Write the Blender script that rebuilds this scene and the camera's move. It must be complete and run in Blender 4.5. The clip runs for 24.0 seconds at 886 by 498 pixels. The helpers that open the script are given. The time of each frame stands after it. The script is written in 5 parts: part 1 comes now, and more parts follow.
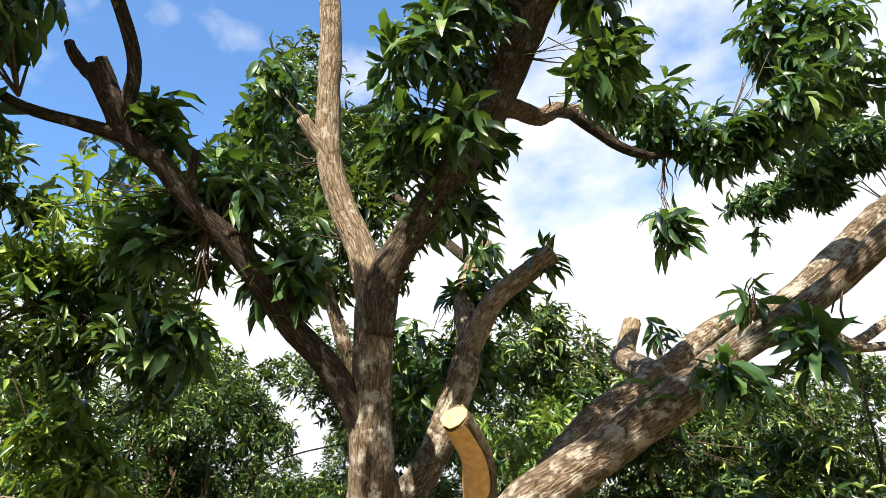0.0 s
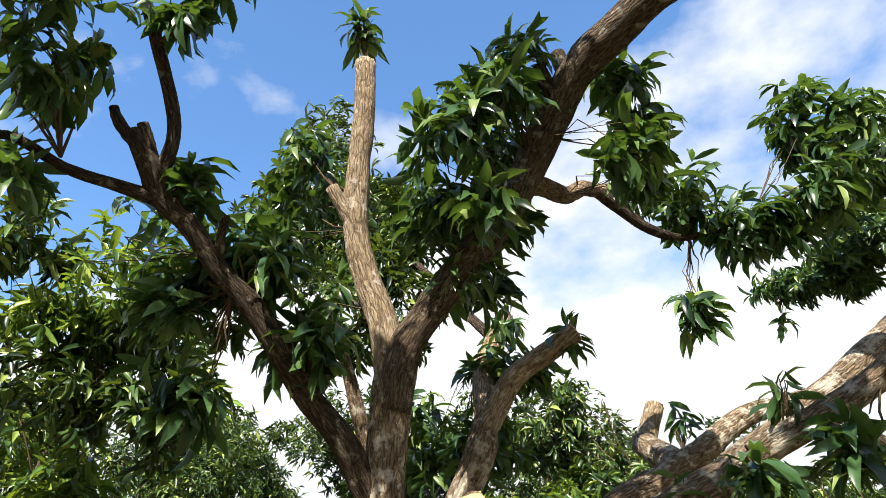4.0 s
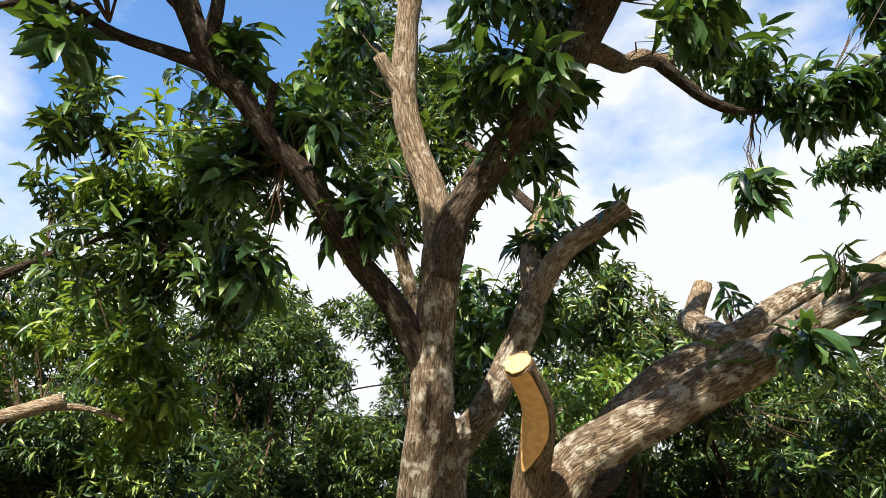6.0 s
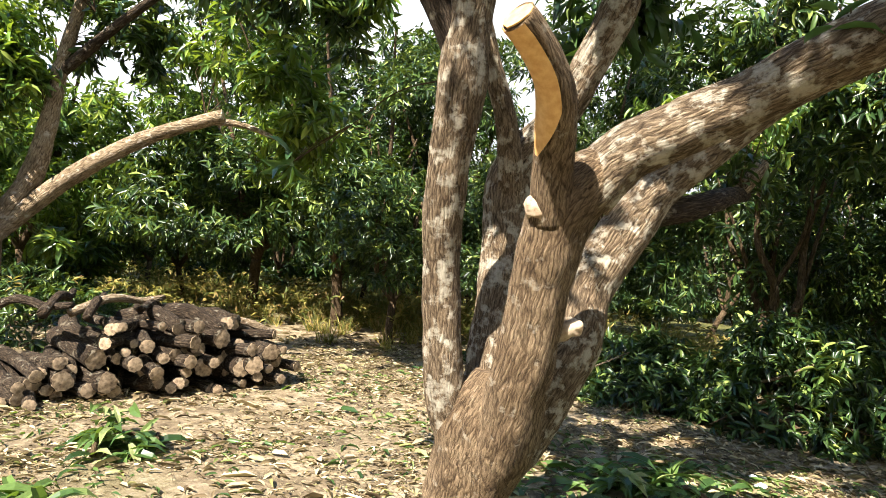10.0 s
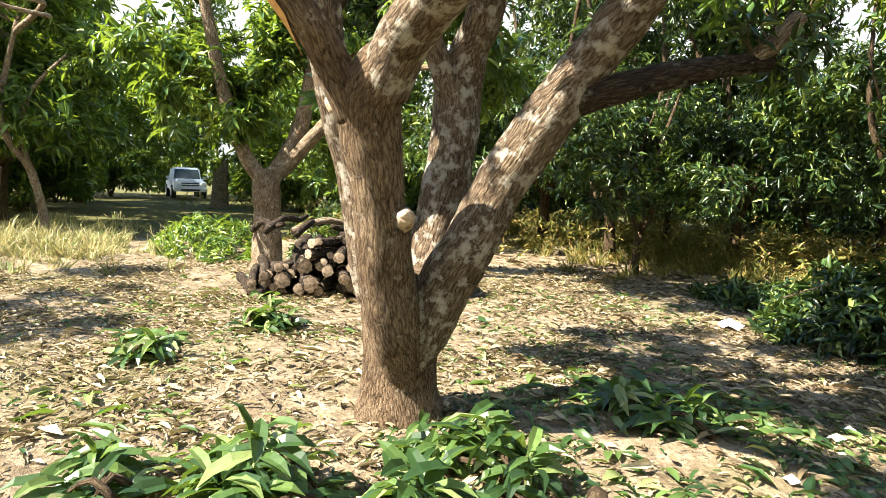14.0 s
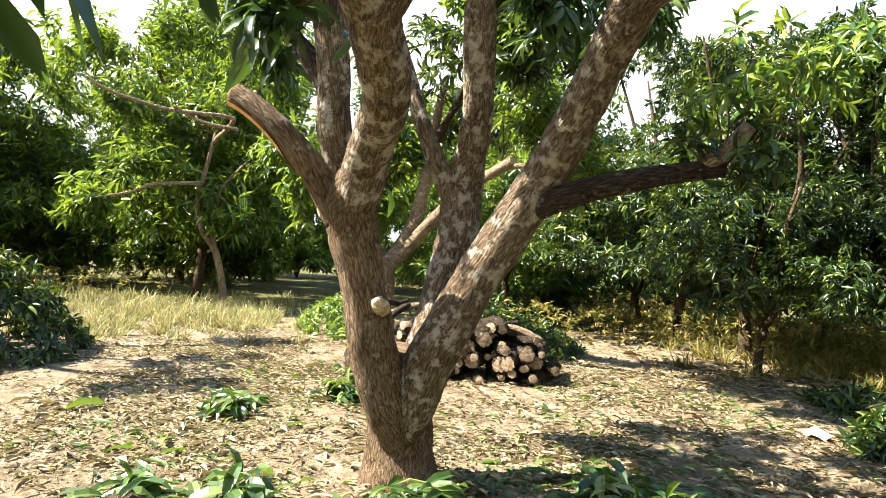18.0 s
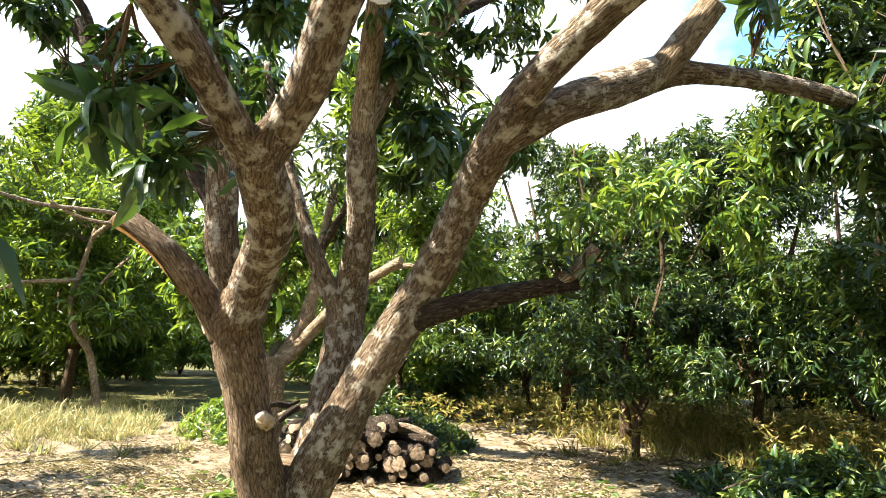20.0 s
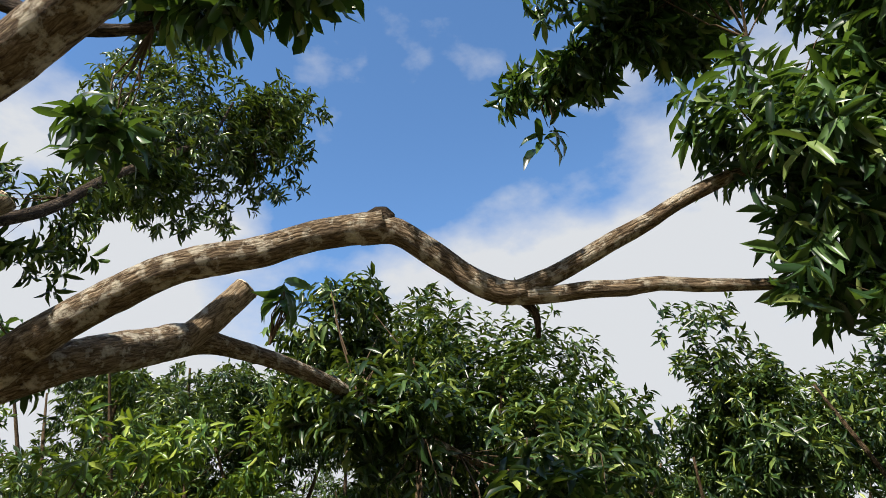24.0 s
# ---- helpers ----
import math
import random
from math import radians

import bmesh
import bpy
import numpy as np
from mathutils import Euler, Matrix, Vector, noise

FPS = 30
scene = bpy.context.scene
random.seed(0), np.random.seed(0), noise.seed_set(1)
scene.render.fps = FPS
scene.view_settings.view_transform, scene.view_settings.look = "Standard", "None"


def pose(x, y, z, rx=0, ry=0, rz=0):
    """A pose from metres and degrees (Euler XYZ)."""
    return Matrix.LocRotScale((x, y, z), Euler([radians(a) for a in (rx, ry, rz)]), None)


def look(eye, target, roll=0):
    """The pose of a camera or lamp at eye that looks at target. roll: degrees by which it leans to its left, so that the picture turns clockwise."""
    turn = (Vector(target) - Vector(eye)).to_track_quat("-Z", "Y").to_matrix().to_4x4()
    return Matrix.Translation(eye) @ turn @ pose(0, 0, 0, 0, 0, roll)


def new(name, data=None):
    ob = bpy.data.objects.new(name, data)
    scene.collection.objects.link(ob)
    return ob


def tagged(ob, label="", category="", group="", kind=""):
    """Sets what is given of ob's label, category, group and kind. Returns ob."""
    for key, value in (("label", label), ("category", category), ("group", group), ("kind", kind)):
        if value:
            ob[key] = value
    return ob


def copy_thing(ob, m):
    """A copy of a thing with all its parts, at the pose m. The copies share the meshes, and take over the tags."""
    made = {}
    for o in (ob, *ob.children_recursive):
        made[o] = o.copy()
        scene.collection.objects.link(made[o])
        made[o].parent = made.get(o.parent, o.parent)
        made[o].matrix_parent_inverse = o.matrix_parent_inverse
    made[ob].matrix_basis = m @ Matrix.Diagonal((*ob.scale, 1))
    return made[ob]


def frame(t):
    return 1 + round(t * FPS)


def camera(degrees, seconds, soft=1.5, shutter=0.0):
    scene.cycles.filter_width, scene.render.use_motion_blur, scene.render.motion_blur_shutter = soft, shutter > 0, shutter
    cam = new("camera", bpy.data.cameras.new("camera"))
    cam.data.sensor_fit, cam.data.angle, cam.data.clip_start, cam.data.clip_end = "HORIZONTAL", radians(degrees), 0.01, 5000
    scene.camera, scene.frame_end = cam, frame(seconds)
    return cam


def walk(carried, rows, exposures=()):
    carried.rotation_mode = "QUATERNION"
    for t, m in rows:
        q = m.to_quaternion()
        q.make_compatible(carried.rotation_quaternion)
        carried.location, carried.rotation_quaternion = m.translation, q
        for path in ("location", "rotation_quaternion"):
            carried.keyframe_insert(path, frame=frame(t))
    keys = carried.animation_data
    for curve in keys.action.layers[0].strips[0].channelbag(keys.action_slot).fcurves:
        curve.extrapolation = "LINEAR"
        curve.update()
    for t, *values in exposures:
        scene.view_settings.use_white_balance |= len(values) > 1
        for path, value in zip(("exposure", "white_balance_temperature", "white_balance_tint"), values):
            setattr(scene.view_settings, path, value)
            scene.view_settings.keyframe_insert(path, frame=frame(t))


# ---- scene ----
cam = camera(69.3, 24.0, soft=0.4)
PATH = [
    (0, (-0.12, -0.898, 1.751), (-0.278, 0.888, 2.637), -7.6),
    (0.5, (-0.116, -0.899, 1.758), (-0.294, 0.851, 2.711), -6.0),
    (1, (-0.102, -0.899, 1.761), (-0.222, 0.87, 2.687), -6.0),
    (1.5, (-0.088, -0.866, 1.793), (-0.279, 0.849, 2.804), -6.3),
    (3.5, (-0.154, -0.918, 1.805), (-0.288, 0.692, 2.983), -5.3),
    (4, (-0.146, -0.904, 1.808), (-0.328, 0.777, 2.876), -4.4),
    (4.5, (-0.137, -0.887, 1.81), (-0.349, 0.825, 2.82), -3.8),
    (5, (-0.14, -0.879, 1.798), (-0.411, 0.874, 2.72), -3.1),
    (5.5, (-0.157, -0.878, 1.786), (-0.528, 0.896, 2.632), -1.2),
    (6, (-0.169, -0.856, 1.73), (-0.537, 0.954, 2.497), -1.6),
    (6.5, (-0.173, -0.845, 1.703), (-0.584, 0.997, 2.367), -2.5),
    (7, (-0.161, -0.827, 1.68), (-0.457, 1.078, 2.214), -3.9),
    (7.5, (-0.144, -0.815, 1.639), (-0.509, 1.101, 2.084), -2.2),
    (8, (-0.077, -0.804, 1.592), (-0.549, 1.112, 1.919), 1.0),
    (8.5, (-0.002, -0.631, 1.581), (-0.61, 1.243, 1.925), 0.9),
    (9, (0.152, -0.45, 1.54), (-0.43, 1.435, 1.869), -2.8),
    (9.5, (0.306, -0.308, 1.503), (-0.462, 1.533, 1.642), 0.8),
    (11.5, (1.212, 0.627, 1.326), (-0.149, 2.092, 1.307), 6.8),
    (12, (1.441, 0.868, 1.341), (0.037, 2.284, 1.189), 6.3),
    (12.5, (1.726, 0.968, 1.361), (0.167, 2.207, 1.179), 1.8),
    (13, (1.901, 1.153, 1.35), (0.283, 2.322, 1.217), 7.0),
    (13.5, (2.127, 1.319, 1.362), (0.386, 2.298, 1.261), 5.4),
    (14, (2.427, 1.536, 1.362), (0.639, 2.409, 1.165), 2.2),
    (14.5, (2.59, 1.777, 1.359), (0.776, 2.603, 1.196), 6.5),
    (15, (2.797, 1.975, 1.367), (0.918, 2.653, 1.273), 4.2),
    (15.5, (3.001, 2.142, 1.389), (1.121, 2.766, 1.113), 1.6),
    (16, (3.08, 2.293, 1.39), (1.162, 2.813, 1.168), 2.8),
    (16.2, (3.129, 2.34, 1.366), (1.175, 2.698, 1.137), 2.2),
    (16.5, (3.168, 2.386, 1.383), (1.208, 2.701, 1.142), 1.1),
    (17, (3.232, 2.435, 1.401), (1.261, 2.72, 1.213), 0.4),
    (17.5, (3.246, 2.432, 1.429), (1.268, 2.718, 1.346), 1.5),
    (18, (3.261, 2.42, 1.46), (1.292, 2.769, 1.503), 3.3),
    (18.5, (3.296, 2.423, 1.465), (1.358, 2.846, 1.721), 2.4),
    (20.5, (3.669, 2.429, 1.663), (1.831, 3.138, 2.01), 2.4),
    (21, (3.74, 2.31, 1.714), (1.965, 3.07, 2.168), 3.3),
    (21.5, (3.722, 2.293, 1.752), (1.987, 3.07, 2.373), 1.8),
    (22, (3.722, 2.234, 1.816), (2.097, 3.093, 2.605), 2.5),
    (22.5, (3.746, 2.261, 1.829), (2.226, 3.219, 2.707), 2.2),
    (23, (3.803, 2.315, 1.842), (2.516, 3.5, 2.811), 0.6),
    (23.5, (3.82, 2.379, 1.829), (2.733, 3.768, 2.772), -0.9),
    (24, (3.858, 2.416, 1.796), (2.954, 3.914, 2.764), -1.8),
]
EXPOSURES = [(0, 1.78), (5, 1.7), (7, 1.6), (8, 1.85), (9, 2.05), (9.5, 2.10), (11.5, 2.50), (14, 2.45), (16, 2.50), (17, 2.35), (18, 2.50), (18.5, 2.60), (21, 2.65), (22, 2.35), (23, 1.62), (24, 1.2)]
walk(cam, [(t, look(eye, target, roll)) for t, eye, target, roll in PATH], EXPOSURES)

# ---- light and sky ----
SUN_AZ, SUN_EL = math.atan2(-0.08, -1.0), radians(47)   # towards the sun: south; x east and y north
sun_dir = Vector((math.sin(SUN_AZ) * math.cos(SUN_EL), math.cos(SUN_AZ) * math.cos(SUN_EL), math.sin(SUN_EL)))
world = bpy.data.worlds.new("sky")
scene.world = world
world.use_nodes = True
wn, wl = world.node_tree.nodes, world.node_tree.links
wn.clear()
w_out = wn.new("ShaderNodeOutputWorld")
w_sky = wn.new("ShaderNodeTexSky")
w_sky.sky_type, w_sky.sun_disc = "NISHITA", False
w_sky.sun_elevation, w_sky.sun_rotation = SUN_EL, SUN_AZ
w_sky.air_density, w_sky.dust_density, w_sky.ozone_density = 1.0, 0.4, 2.0
w_sat = wn.new("ShaderNodeHueSaturation")
w_sat.inputs["Saturation"].default_value, w_sat.inputs["Value"].default_value = 1.16, 2.05
w_coord = wn.new("ShaderNodeTexCoord")
w_map = wn.new("ShaderNodeMapping")
w_map.inputs["Location"].default_value = (0.35, 0.2, 0.1)
w_map.inputs["Scale"].default_value = (1.0, 1.0, 1.7)
w_noise = wn.new("ShaderNodeTexNoise")
w_noise.inputs["Scale"].default_value, w_noise.inputs["Detail"].default_value = 2.1, 9.0
w_noise.inputs["Roughness"].default_value = 0.52
w_ramp = wn.new("ShaderNodeValToRGB")
w_ramp.color_ramp.elements[0].position, w_ramp.color_ramp.elements[1].position = 0.46, 0.58
w_cloud = wn.new("ShaderNodeMix")
w_cloud.data_type = "RGBA"
w_cloud.inputs["B"].default_value = (6.3, 6.5, 6.8, 1)
w_bg = wn.new("ShaderNodeBackground")
w_bg.inputs["Strength"].default_value = 0.05
wl.new(w_coord.outputs["Generated"], w_map.inputs["Vector"])
wl.new(w_map.outputs["Vector"], w_noise.inputs["Vector"])
# clouds thicken towards the horizon and on both sides of a clear gap
w_sep = wn.new("ShaderNodeSeparateXYZ")
wl.new(w_coord.outputs["Generated"], w_sep.inputs["Vector"])
w_low = wn.new("ShaderNodeMath")
w_low.operation = "MULTIPLY_ADD"
w_low.inputs[1].default_value, w_low.inputs[2].default_value = -0.66, 0.33
wl.new(w_sep.outputs["Z"], w_low.inputs[0])
w_off = wn.new("ShaderNodeMath")
w_off.inputs[1].default_value = 0.42
wl.new(w_sep.outputs["X"], w_off.inputs[0])
w_sq = wn.new("ShaderNodeMath")
w_sq.operation = "MULTIPLY"
wl.new(w_off.outputs["Value"], w_sq.inputs[0])
wl.new(w_off.outputs["Value"], w_sq.inputs[1])
w_west = wn.new("ShaderNodeMath")
w_west.operation = "MULTIPLY_ADD"
w_west.inputs[1].default_value = 0.22
wl.new(w_sq.outputs["Value"], w_west.inputs[0])
wl.new(w_low.outputs["Value"], w_west.inputs[2])
w_sum = wn.new("ShaderNodeMath")
wl.new(w_noise.outputs["Fac"], w_sum.inputs[0])
wl.new(w_west.outputs["Value"], w_sum.inputs[1])
wl.new(w_sum.outputs["Value"], w_ramp.inputs["Fac"])
wl.new(w_sky.outputs["Color"], w_sat.inputs["Color"])
wl.new(w_sat.outputs["Color"], w_cloud.inputs["A"])
wl.new(w_ramp.outputs["Color"], w_cloud.inputs["Factor"])
wl.new(w_cloud.outputs["Result"], w_bg.inputs["Color"])
wl.new(w_bg.outputs["Background"], w_out.inputs["Surface"])

sun = new("sun", bpy.data.lights.new("sun", "SUN"))
sun.data.energy, sun.data.angle, sun.data.color = 4.6, radians(0.53), (1.0, 0.91, 0.80)
sun.matrix_world = look(sun_dir * 50, (0, 0, 0))


# ---- materials ----
def material(name):
    m = bpy.data.materials.new(name)
    m.use_nodes = True
    return m, m.node_tree.nodes, m.node_tree.links, m.node_tree.nodes["Principled BSDF"]


def noise_tex(n, scale, detail=4.0, rough=0.55):
    t = n.new("ShaderNodeTexNoise")
    t.inputs["Scale"].default_value, t.inputs["Detail"].default_value, t.inputs["Roughness"].default_value = scale, detail, rough
    return t


def ramp(n, stops):
    r = n.new("ShaderNodeValToRGB")
    while len(r.color_ramp.elements) < len(stops):
        r.color_ramp.elements.new(0.5)
    for e, (p, c) in zip(r.color_ramp.elements, stops):
        e.position, e.color = p, (*c, 1)
    return r


def mix(n, l, fac, a, b):
    m = n.new("ShaderNodeMix")
    m.data_type = "RGBA"
    for socket, v in ((m.inputs["Factor"], fac), (m.inputs["A"], a), (m.inputs["B"], b)):
        if isinstance(v, (tuple, float, int)):
            socket.default_value = (*v, 1) if isinstance(v, tuple) else v
        else:
            l.new(v, socket)
    return m.outputs["Result"]


def bump(n, l, p, height, strength, distance):
    b = n.new("ShaderNodeBump")
    b.inputs["Strength"].default_value, b.inputs["Distance"].default_value = strength, distance
    l.new(height, b.inputs["Height"])
    l.new(b.outputs["Normal"], p.inputs["Normal"])


def bark(name, dark, mid, pale, lichen, amount, fissure=1.0):
    m, n, l, p = material(name)
    uv = n.new("ShaderNodeUVMap")
    ob = n.new("ShaderNodeTexCoord")
    warp = noise_tex(n, 9, 3, 0.6)
    l.new(uv.outputs["UV"], warp.inputs["Vector"])
    bent = n.new("ShaderNodeVectorMath")
    bent.operation = "MULTIPLY_ADD"
    l.new(warp.outputs["Color"], bent.inputs[0])
    bent.inputs[1].default_value = (0.035, 0.035, 0.0)
    l.new(uv.outputs["UV"], bent.inputs[2])
    mp = n.new("ShaderNodeMapping")
    mp.inputs["Scale"].default_value = (1.0, 0.17, 1.0)
    l.new(bent.outputs["Vector"], mp.inputs["Vector"])
    fiss = noise_tex(n, 88, 8, 0.75)
    l.new(mp.outputs["Vector"], fiss.inputs["Vector"])
    plates = n.new("ShaderNodeTexVoronoi")
    plates.feature = "DISTANCE_TO_EDGE"
    plates.inputs["Scale"].default_value = 42
    l.new(mp.outputs["Vector"], plates.inputs["Vector"])
    crack = n.new("ShaderNodeMapRange")
    crack.inputs["From Min"].default_value, crack.inputs["From Max"].default_value = 0.0, 0.22
    l.new(plates.outputs["Distance"], crack.inputs["Value"])
    patch = noise_tex(n, 4.2, 6, 0.66)
    l.new(ob.outputs["Object"], patch.inputs["Vector"])
    spots = noise_tex(n, 12.5, 8, 0.64)
    l.new(ob.outputs["Object"], spots.inputs["Vector"])
    grain = noise_tex(n, 150, 3, 0.6)
    l.new(ob.outputs["Object"], grain.inputs["Vector"])
    base = ramp(n, [(0.34, dark), (0.49, mid), (0.65, pale)])
    l.new(fiss.outputs["Fac"], base.inputs["Fac"])
    furrow = ramp(n, [(0.0, (0.40, 0.37, 0.34)), (0.5, (1, 1, 1))])
    l.new(crack.outputs["Result"], furrow.inputs["Fac"])
    shade = ramp(n, [(0.36, (0.72, 0.67, 0.60)), (0.48, (1.0, 0.96, 0.9)), (0.62, (1.22, 1.21, 1.18))])
    l.new(patch.outputs["Fac"], shade.inputs["Fac"])
    last = base.outputs["Color"]
    for over in (shade, furrow):
        mult = n.new("ShaderNodeMix")
        mult.data_type, mult.blend_type = "RGBA", "MULTIPLY"
        mult.inputs["Factor"].default_value = 1.0
        l.new(last, mult.inputs["A"])
        l.new(over.outputs["Color"], mult.inputs["B"])
        last = mult.outputs["Result"]
    edge = ramp(n, [(amount - 0.005, (0, 0, 0)), (amount + 0.035, (0.36, 0.36, 0.36)), (amount + 0.08, (0.68, 0.68, 0.68)), (amount + 0.15, (0.9, 0.9, 0.9))])
    l.new(spots.outputs["Fac"], edge.inputs["Fac"])
    col = mix(n, l, edge.outputs["Color"], last, lichen)
    l.new(col, p.inputs["Base Color"])
    p.inputs["Roughness"].default_value = 0.92
    p.inputs["Specular IOR Level"].default_value = 0.2
    add = n.new("ShaderNodeMath")
    add.operation = "MULTIPLY_ADD"
    l.new(crack.outputs["Result"], add.inputs[0])
    add.inputs[1].default_value = 0.35
    l.new(fiss.outputs["Fac"], add.inputs[2])
    tot = n.new("ShaderNodeMath")
    tot.operation = "MULTIPLY_ADD"
    l.new(grain.outputs["Fac"], tot.inputs[0])
    tot.inputs[1].default_value = 0.18
    l.new(add.outputs["Value"], tot.inputs[2])
    bump(n, l, p, tot.outputs["Value"], 1.0, 0.045 * fissure)
    return m


BARK = bark("mango_bark", (0.04, 0.025, 0.014), (0.225, 0.162, 0.10), (0.40, 0.305, 0.20), (0.50, 0.44, 0.34), 0.60)
BARK_LICHEN = bark("lichened_bark", (0.036, 0.026, 0.017), (0.19, 0.142, 0.093), (0.39, 0.315, 0.22), (0.58, 0.53, 0.42), 0.515, 0.85)
BARK_PALE = bark("pale_bark", (0.085, 0.062, 0.04), (0.27, 0.21, 0.14), (0.44, 0.37, 0.27), (0.55, 0.50, 0.41), 0.58, 0.55)
# dark bark of logs and stubs; on the western crown limbs it paints shade
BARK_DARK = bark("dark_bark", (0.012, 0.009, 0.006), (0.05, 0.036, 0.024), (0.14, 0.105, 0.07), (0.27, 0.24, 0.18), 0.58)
# mango bark with shade put into its colour, for the large crown limb
BARK_SHADED = bark("shaded_bark", (0.02, 0.015, 0.010), (0.10, 0.076, 0.052), (0.23, 0.185, 0.13), (0.36, 0.33, 0.26), 0.57)
TWIG = bark("twig_bark", (0.03, 0.022, 0.013), (0.085, 0.06, 0.034), (0.16, 0.12, 0.075), (0.22, 0.19, 0.14), 0.66, 0.4)


def cut_wood(name, a, b):
    m, n, l, p = material(name)
    ob = n.new("ShaderNodeTexCoord")
    g = noise_tex(n, 26, 5, 0.6)
    l.new(ob.outputs["Object"], g.inputs["Vector"])
    f = noise_tex(n, 160, 3, 0.6)
    l.new(ob.outputs["Object"], f.inputs["Vector"])
    r = ramp(n, [(0.3, a), (0.7, b)])
    l.new(g.outputs["Fac"], r.inputs["Fac"])
    l.new(r.outputs["Color"], p.inputs["Base Color"])
    p.inputs["Roughness"].default_value = 0.8
    bump(n, l, p, f.outputs["Fac"], 0.35, 0.006)
    return m


SAWN = cut_wood("sawn_wood", (0.50, 0.26, 0.08), (0.70, 0.43, 0.17))
SAWN_PALE = cut_wood("weathered_sawn_wood", (0.42, 0.31, 0.2), (0.68, 0.56, 0.4))
LOG_END = cut_wood("log_end", (0.09, 0.06, 0.033), (0.44, 0.33, 0.21))


def leaf_material(name, stops, trans, weight=0.32, rough=0.33, single=False):
    m, n, l, p = material(name)
    chance = n.new("ShaderNodeObjectInfo").outputs["Random"] if single else n.new("ShaderNodeNewGeometry").outputs["Random Per Island"]
    r = ramp(n, stops)
    l.new(chance, r.inputs["Fac"])
    ob = n.new("ShaderNodeTexCoord")
    g = noise_tex(n, 9, 3)
    l.new(ob.outputs["Object"], g.inputs["Vector"])
    vary = ramp(n, [(0.3, (0.75, 0.75, 0.75)), (0.7, (1.2, 1.2, 1.2))])
    l.new(g.outputs["Fac"], vary.inputs["Fac"])
    mult = n.new("ShaderNodeMix")
    mult.data_type, mult.blend_type = "RGBA", "MULTIPLY"
    mult.inputs["Factor"].default_value = 1.0
    l.new(r.outputs["Color"], mult.inputs["A"])
    l.new(vary.outputs["Color"], mult.inputs["B"])
    l.new(mult.outputs["Result"], p.inputs["Base Color"])
    p.inputs["Roughness"].default_value = rough
    p.inputs["Specular IOR Level"].default_value = 0.3
    t = n.new("ShaderNodeBsdfTranslucent")
    t.inputs["Color"].default_value = (*trans, 1)
    s = n.new("ShaderNodeMixShader")
    s.inputs["Fac"].default_value = weight
    out = n["Material Output"] if "Material Output" in n else n.new("ShaderNodeOutputMaterial")
    l.new(p.outputs["BSDF"], s.inputs[1])
    l.new(t.outputs["BSDF"], s.inputs[2])
    l.new(s.outputs["Shader"], out.inputs["Surface"])
    return m


LEAF = leaf_material("mango_leaf", [(0.0, (0.008, 0.020, 0.009)), (0.5, (0.027, 0.062, 0.021)), (0.85, (0.065, 0.12, 0.035)), (1.0, (0.18, 0.23, 0.07))], (0.20, 0.36, 0.035), 0.13, 0.30)
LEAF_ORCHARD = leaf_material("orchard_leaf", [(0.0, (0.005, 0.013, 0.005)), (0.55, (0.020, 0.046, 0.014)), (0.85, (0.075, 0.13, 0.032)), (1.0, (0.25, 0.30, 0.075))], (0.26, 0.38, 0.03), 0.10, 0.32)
# lighter copy of the mango leaf greens, with sunlight put into the colour
LEAF_SUNLIT = leaf_material("sunny_leaf", [(0.0, (0.010, 0.026, 0.008)), (0.45, (0.045, 0.098, 0.021)), (0.8, (0.13, 0.215, 0.04)), (1.0, (0.31, 0.37, 0.075))], (0.42, 0.58, 0.04), 0.19, 0.30)
LEAF_CUT = leaf_material("cut_leaf", [(0.0, (0.014, 0.034, 0.012)), (0.4, (0.035, 0.075, 0.020)), (0.8, (0.10, 0.16, 0.040)), (1.0, (0.26, 0.28, 0.12))], (0.24, 0.38, 0.04), 0.20, 0.34)
LEAF_SINGLE = leaf_material("single_cut_leaf", [(0.0, (0.014, 0.034, 0.012)), (0.4, (0.035, 0.075, 0.020)), (0.8, (0.10, 0.16, 0.040)), (1.0, (0.26, 0.28, 0.12))], (0.24, 0.38, 0.04), 0.20, 0.34, True)
LEAF_DRY = leaf_material("dry_leaf", [(0.0, (0.04, 0.026, 0.014)), (0.3, (0.13, 0.092, 0.048)), (0.6, (0.28, 0.22, 0.12)), (0.9, (0.46, 0.39, 0.245)), (0.94, (0.20, 0.20, 0.06)), (1.0, (0.10, 0.14, 0.035))], (0.4, 0.34, 0.14), 0.12, 0.7)
GRASS_DRY = leaf_material("dry_grass", [(0.0, (0.16, 0.17, 0.05)), (0.35, (0.34, 0.30, 0.13)), (0.7, (0.56, 0.49, 0.27)), (0.8, (0.15, 0.21, 0.05)), (1.0, (0.10, 0.15, 0.035))], (0.45, 0.40, 0.16), 0.25, 0.7)
UNDERGROWTH = leaf_material("undergrowth", [(0.0, (0.04, 0.06, 0.015)), (0.35, (0.10, 0.13, 0.03)), (0.65, (0.26, 0.23, 0.06)), (0.85, (0.40, 0.30, 0.10)), (1.0, (0.28, 0.16, 0.08))], (0.45, 0.40, 0.08), 0.28, 0.6)


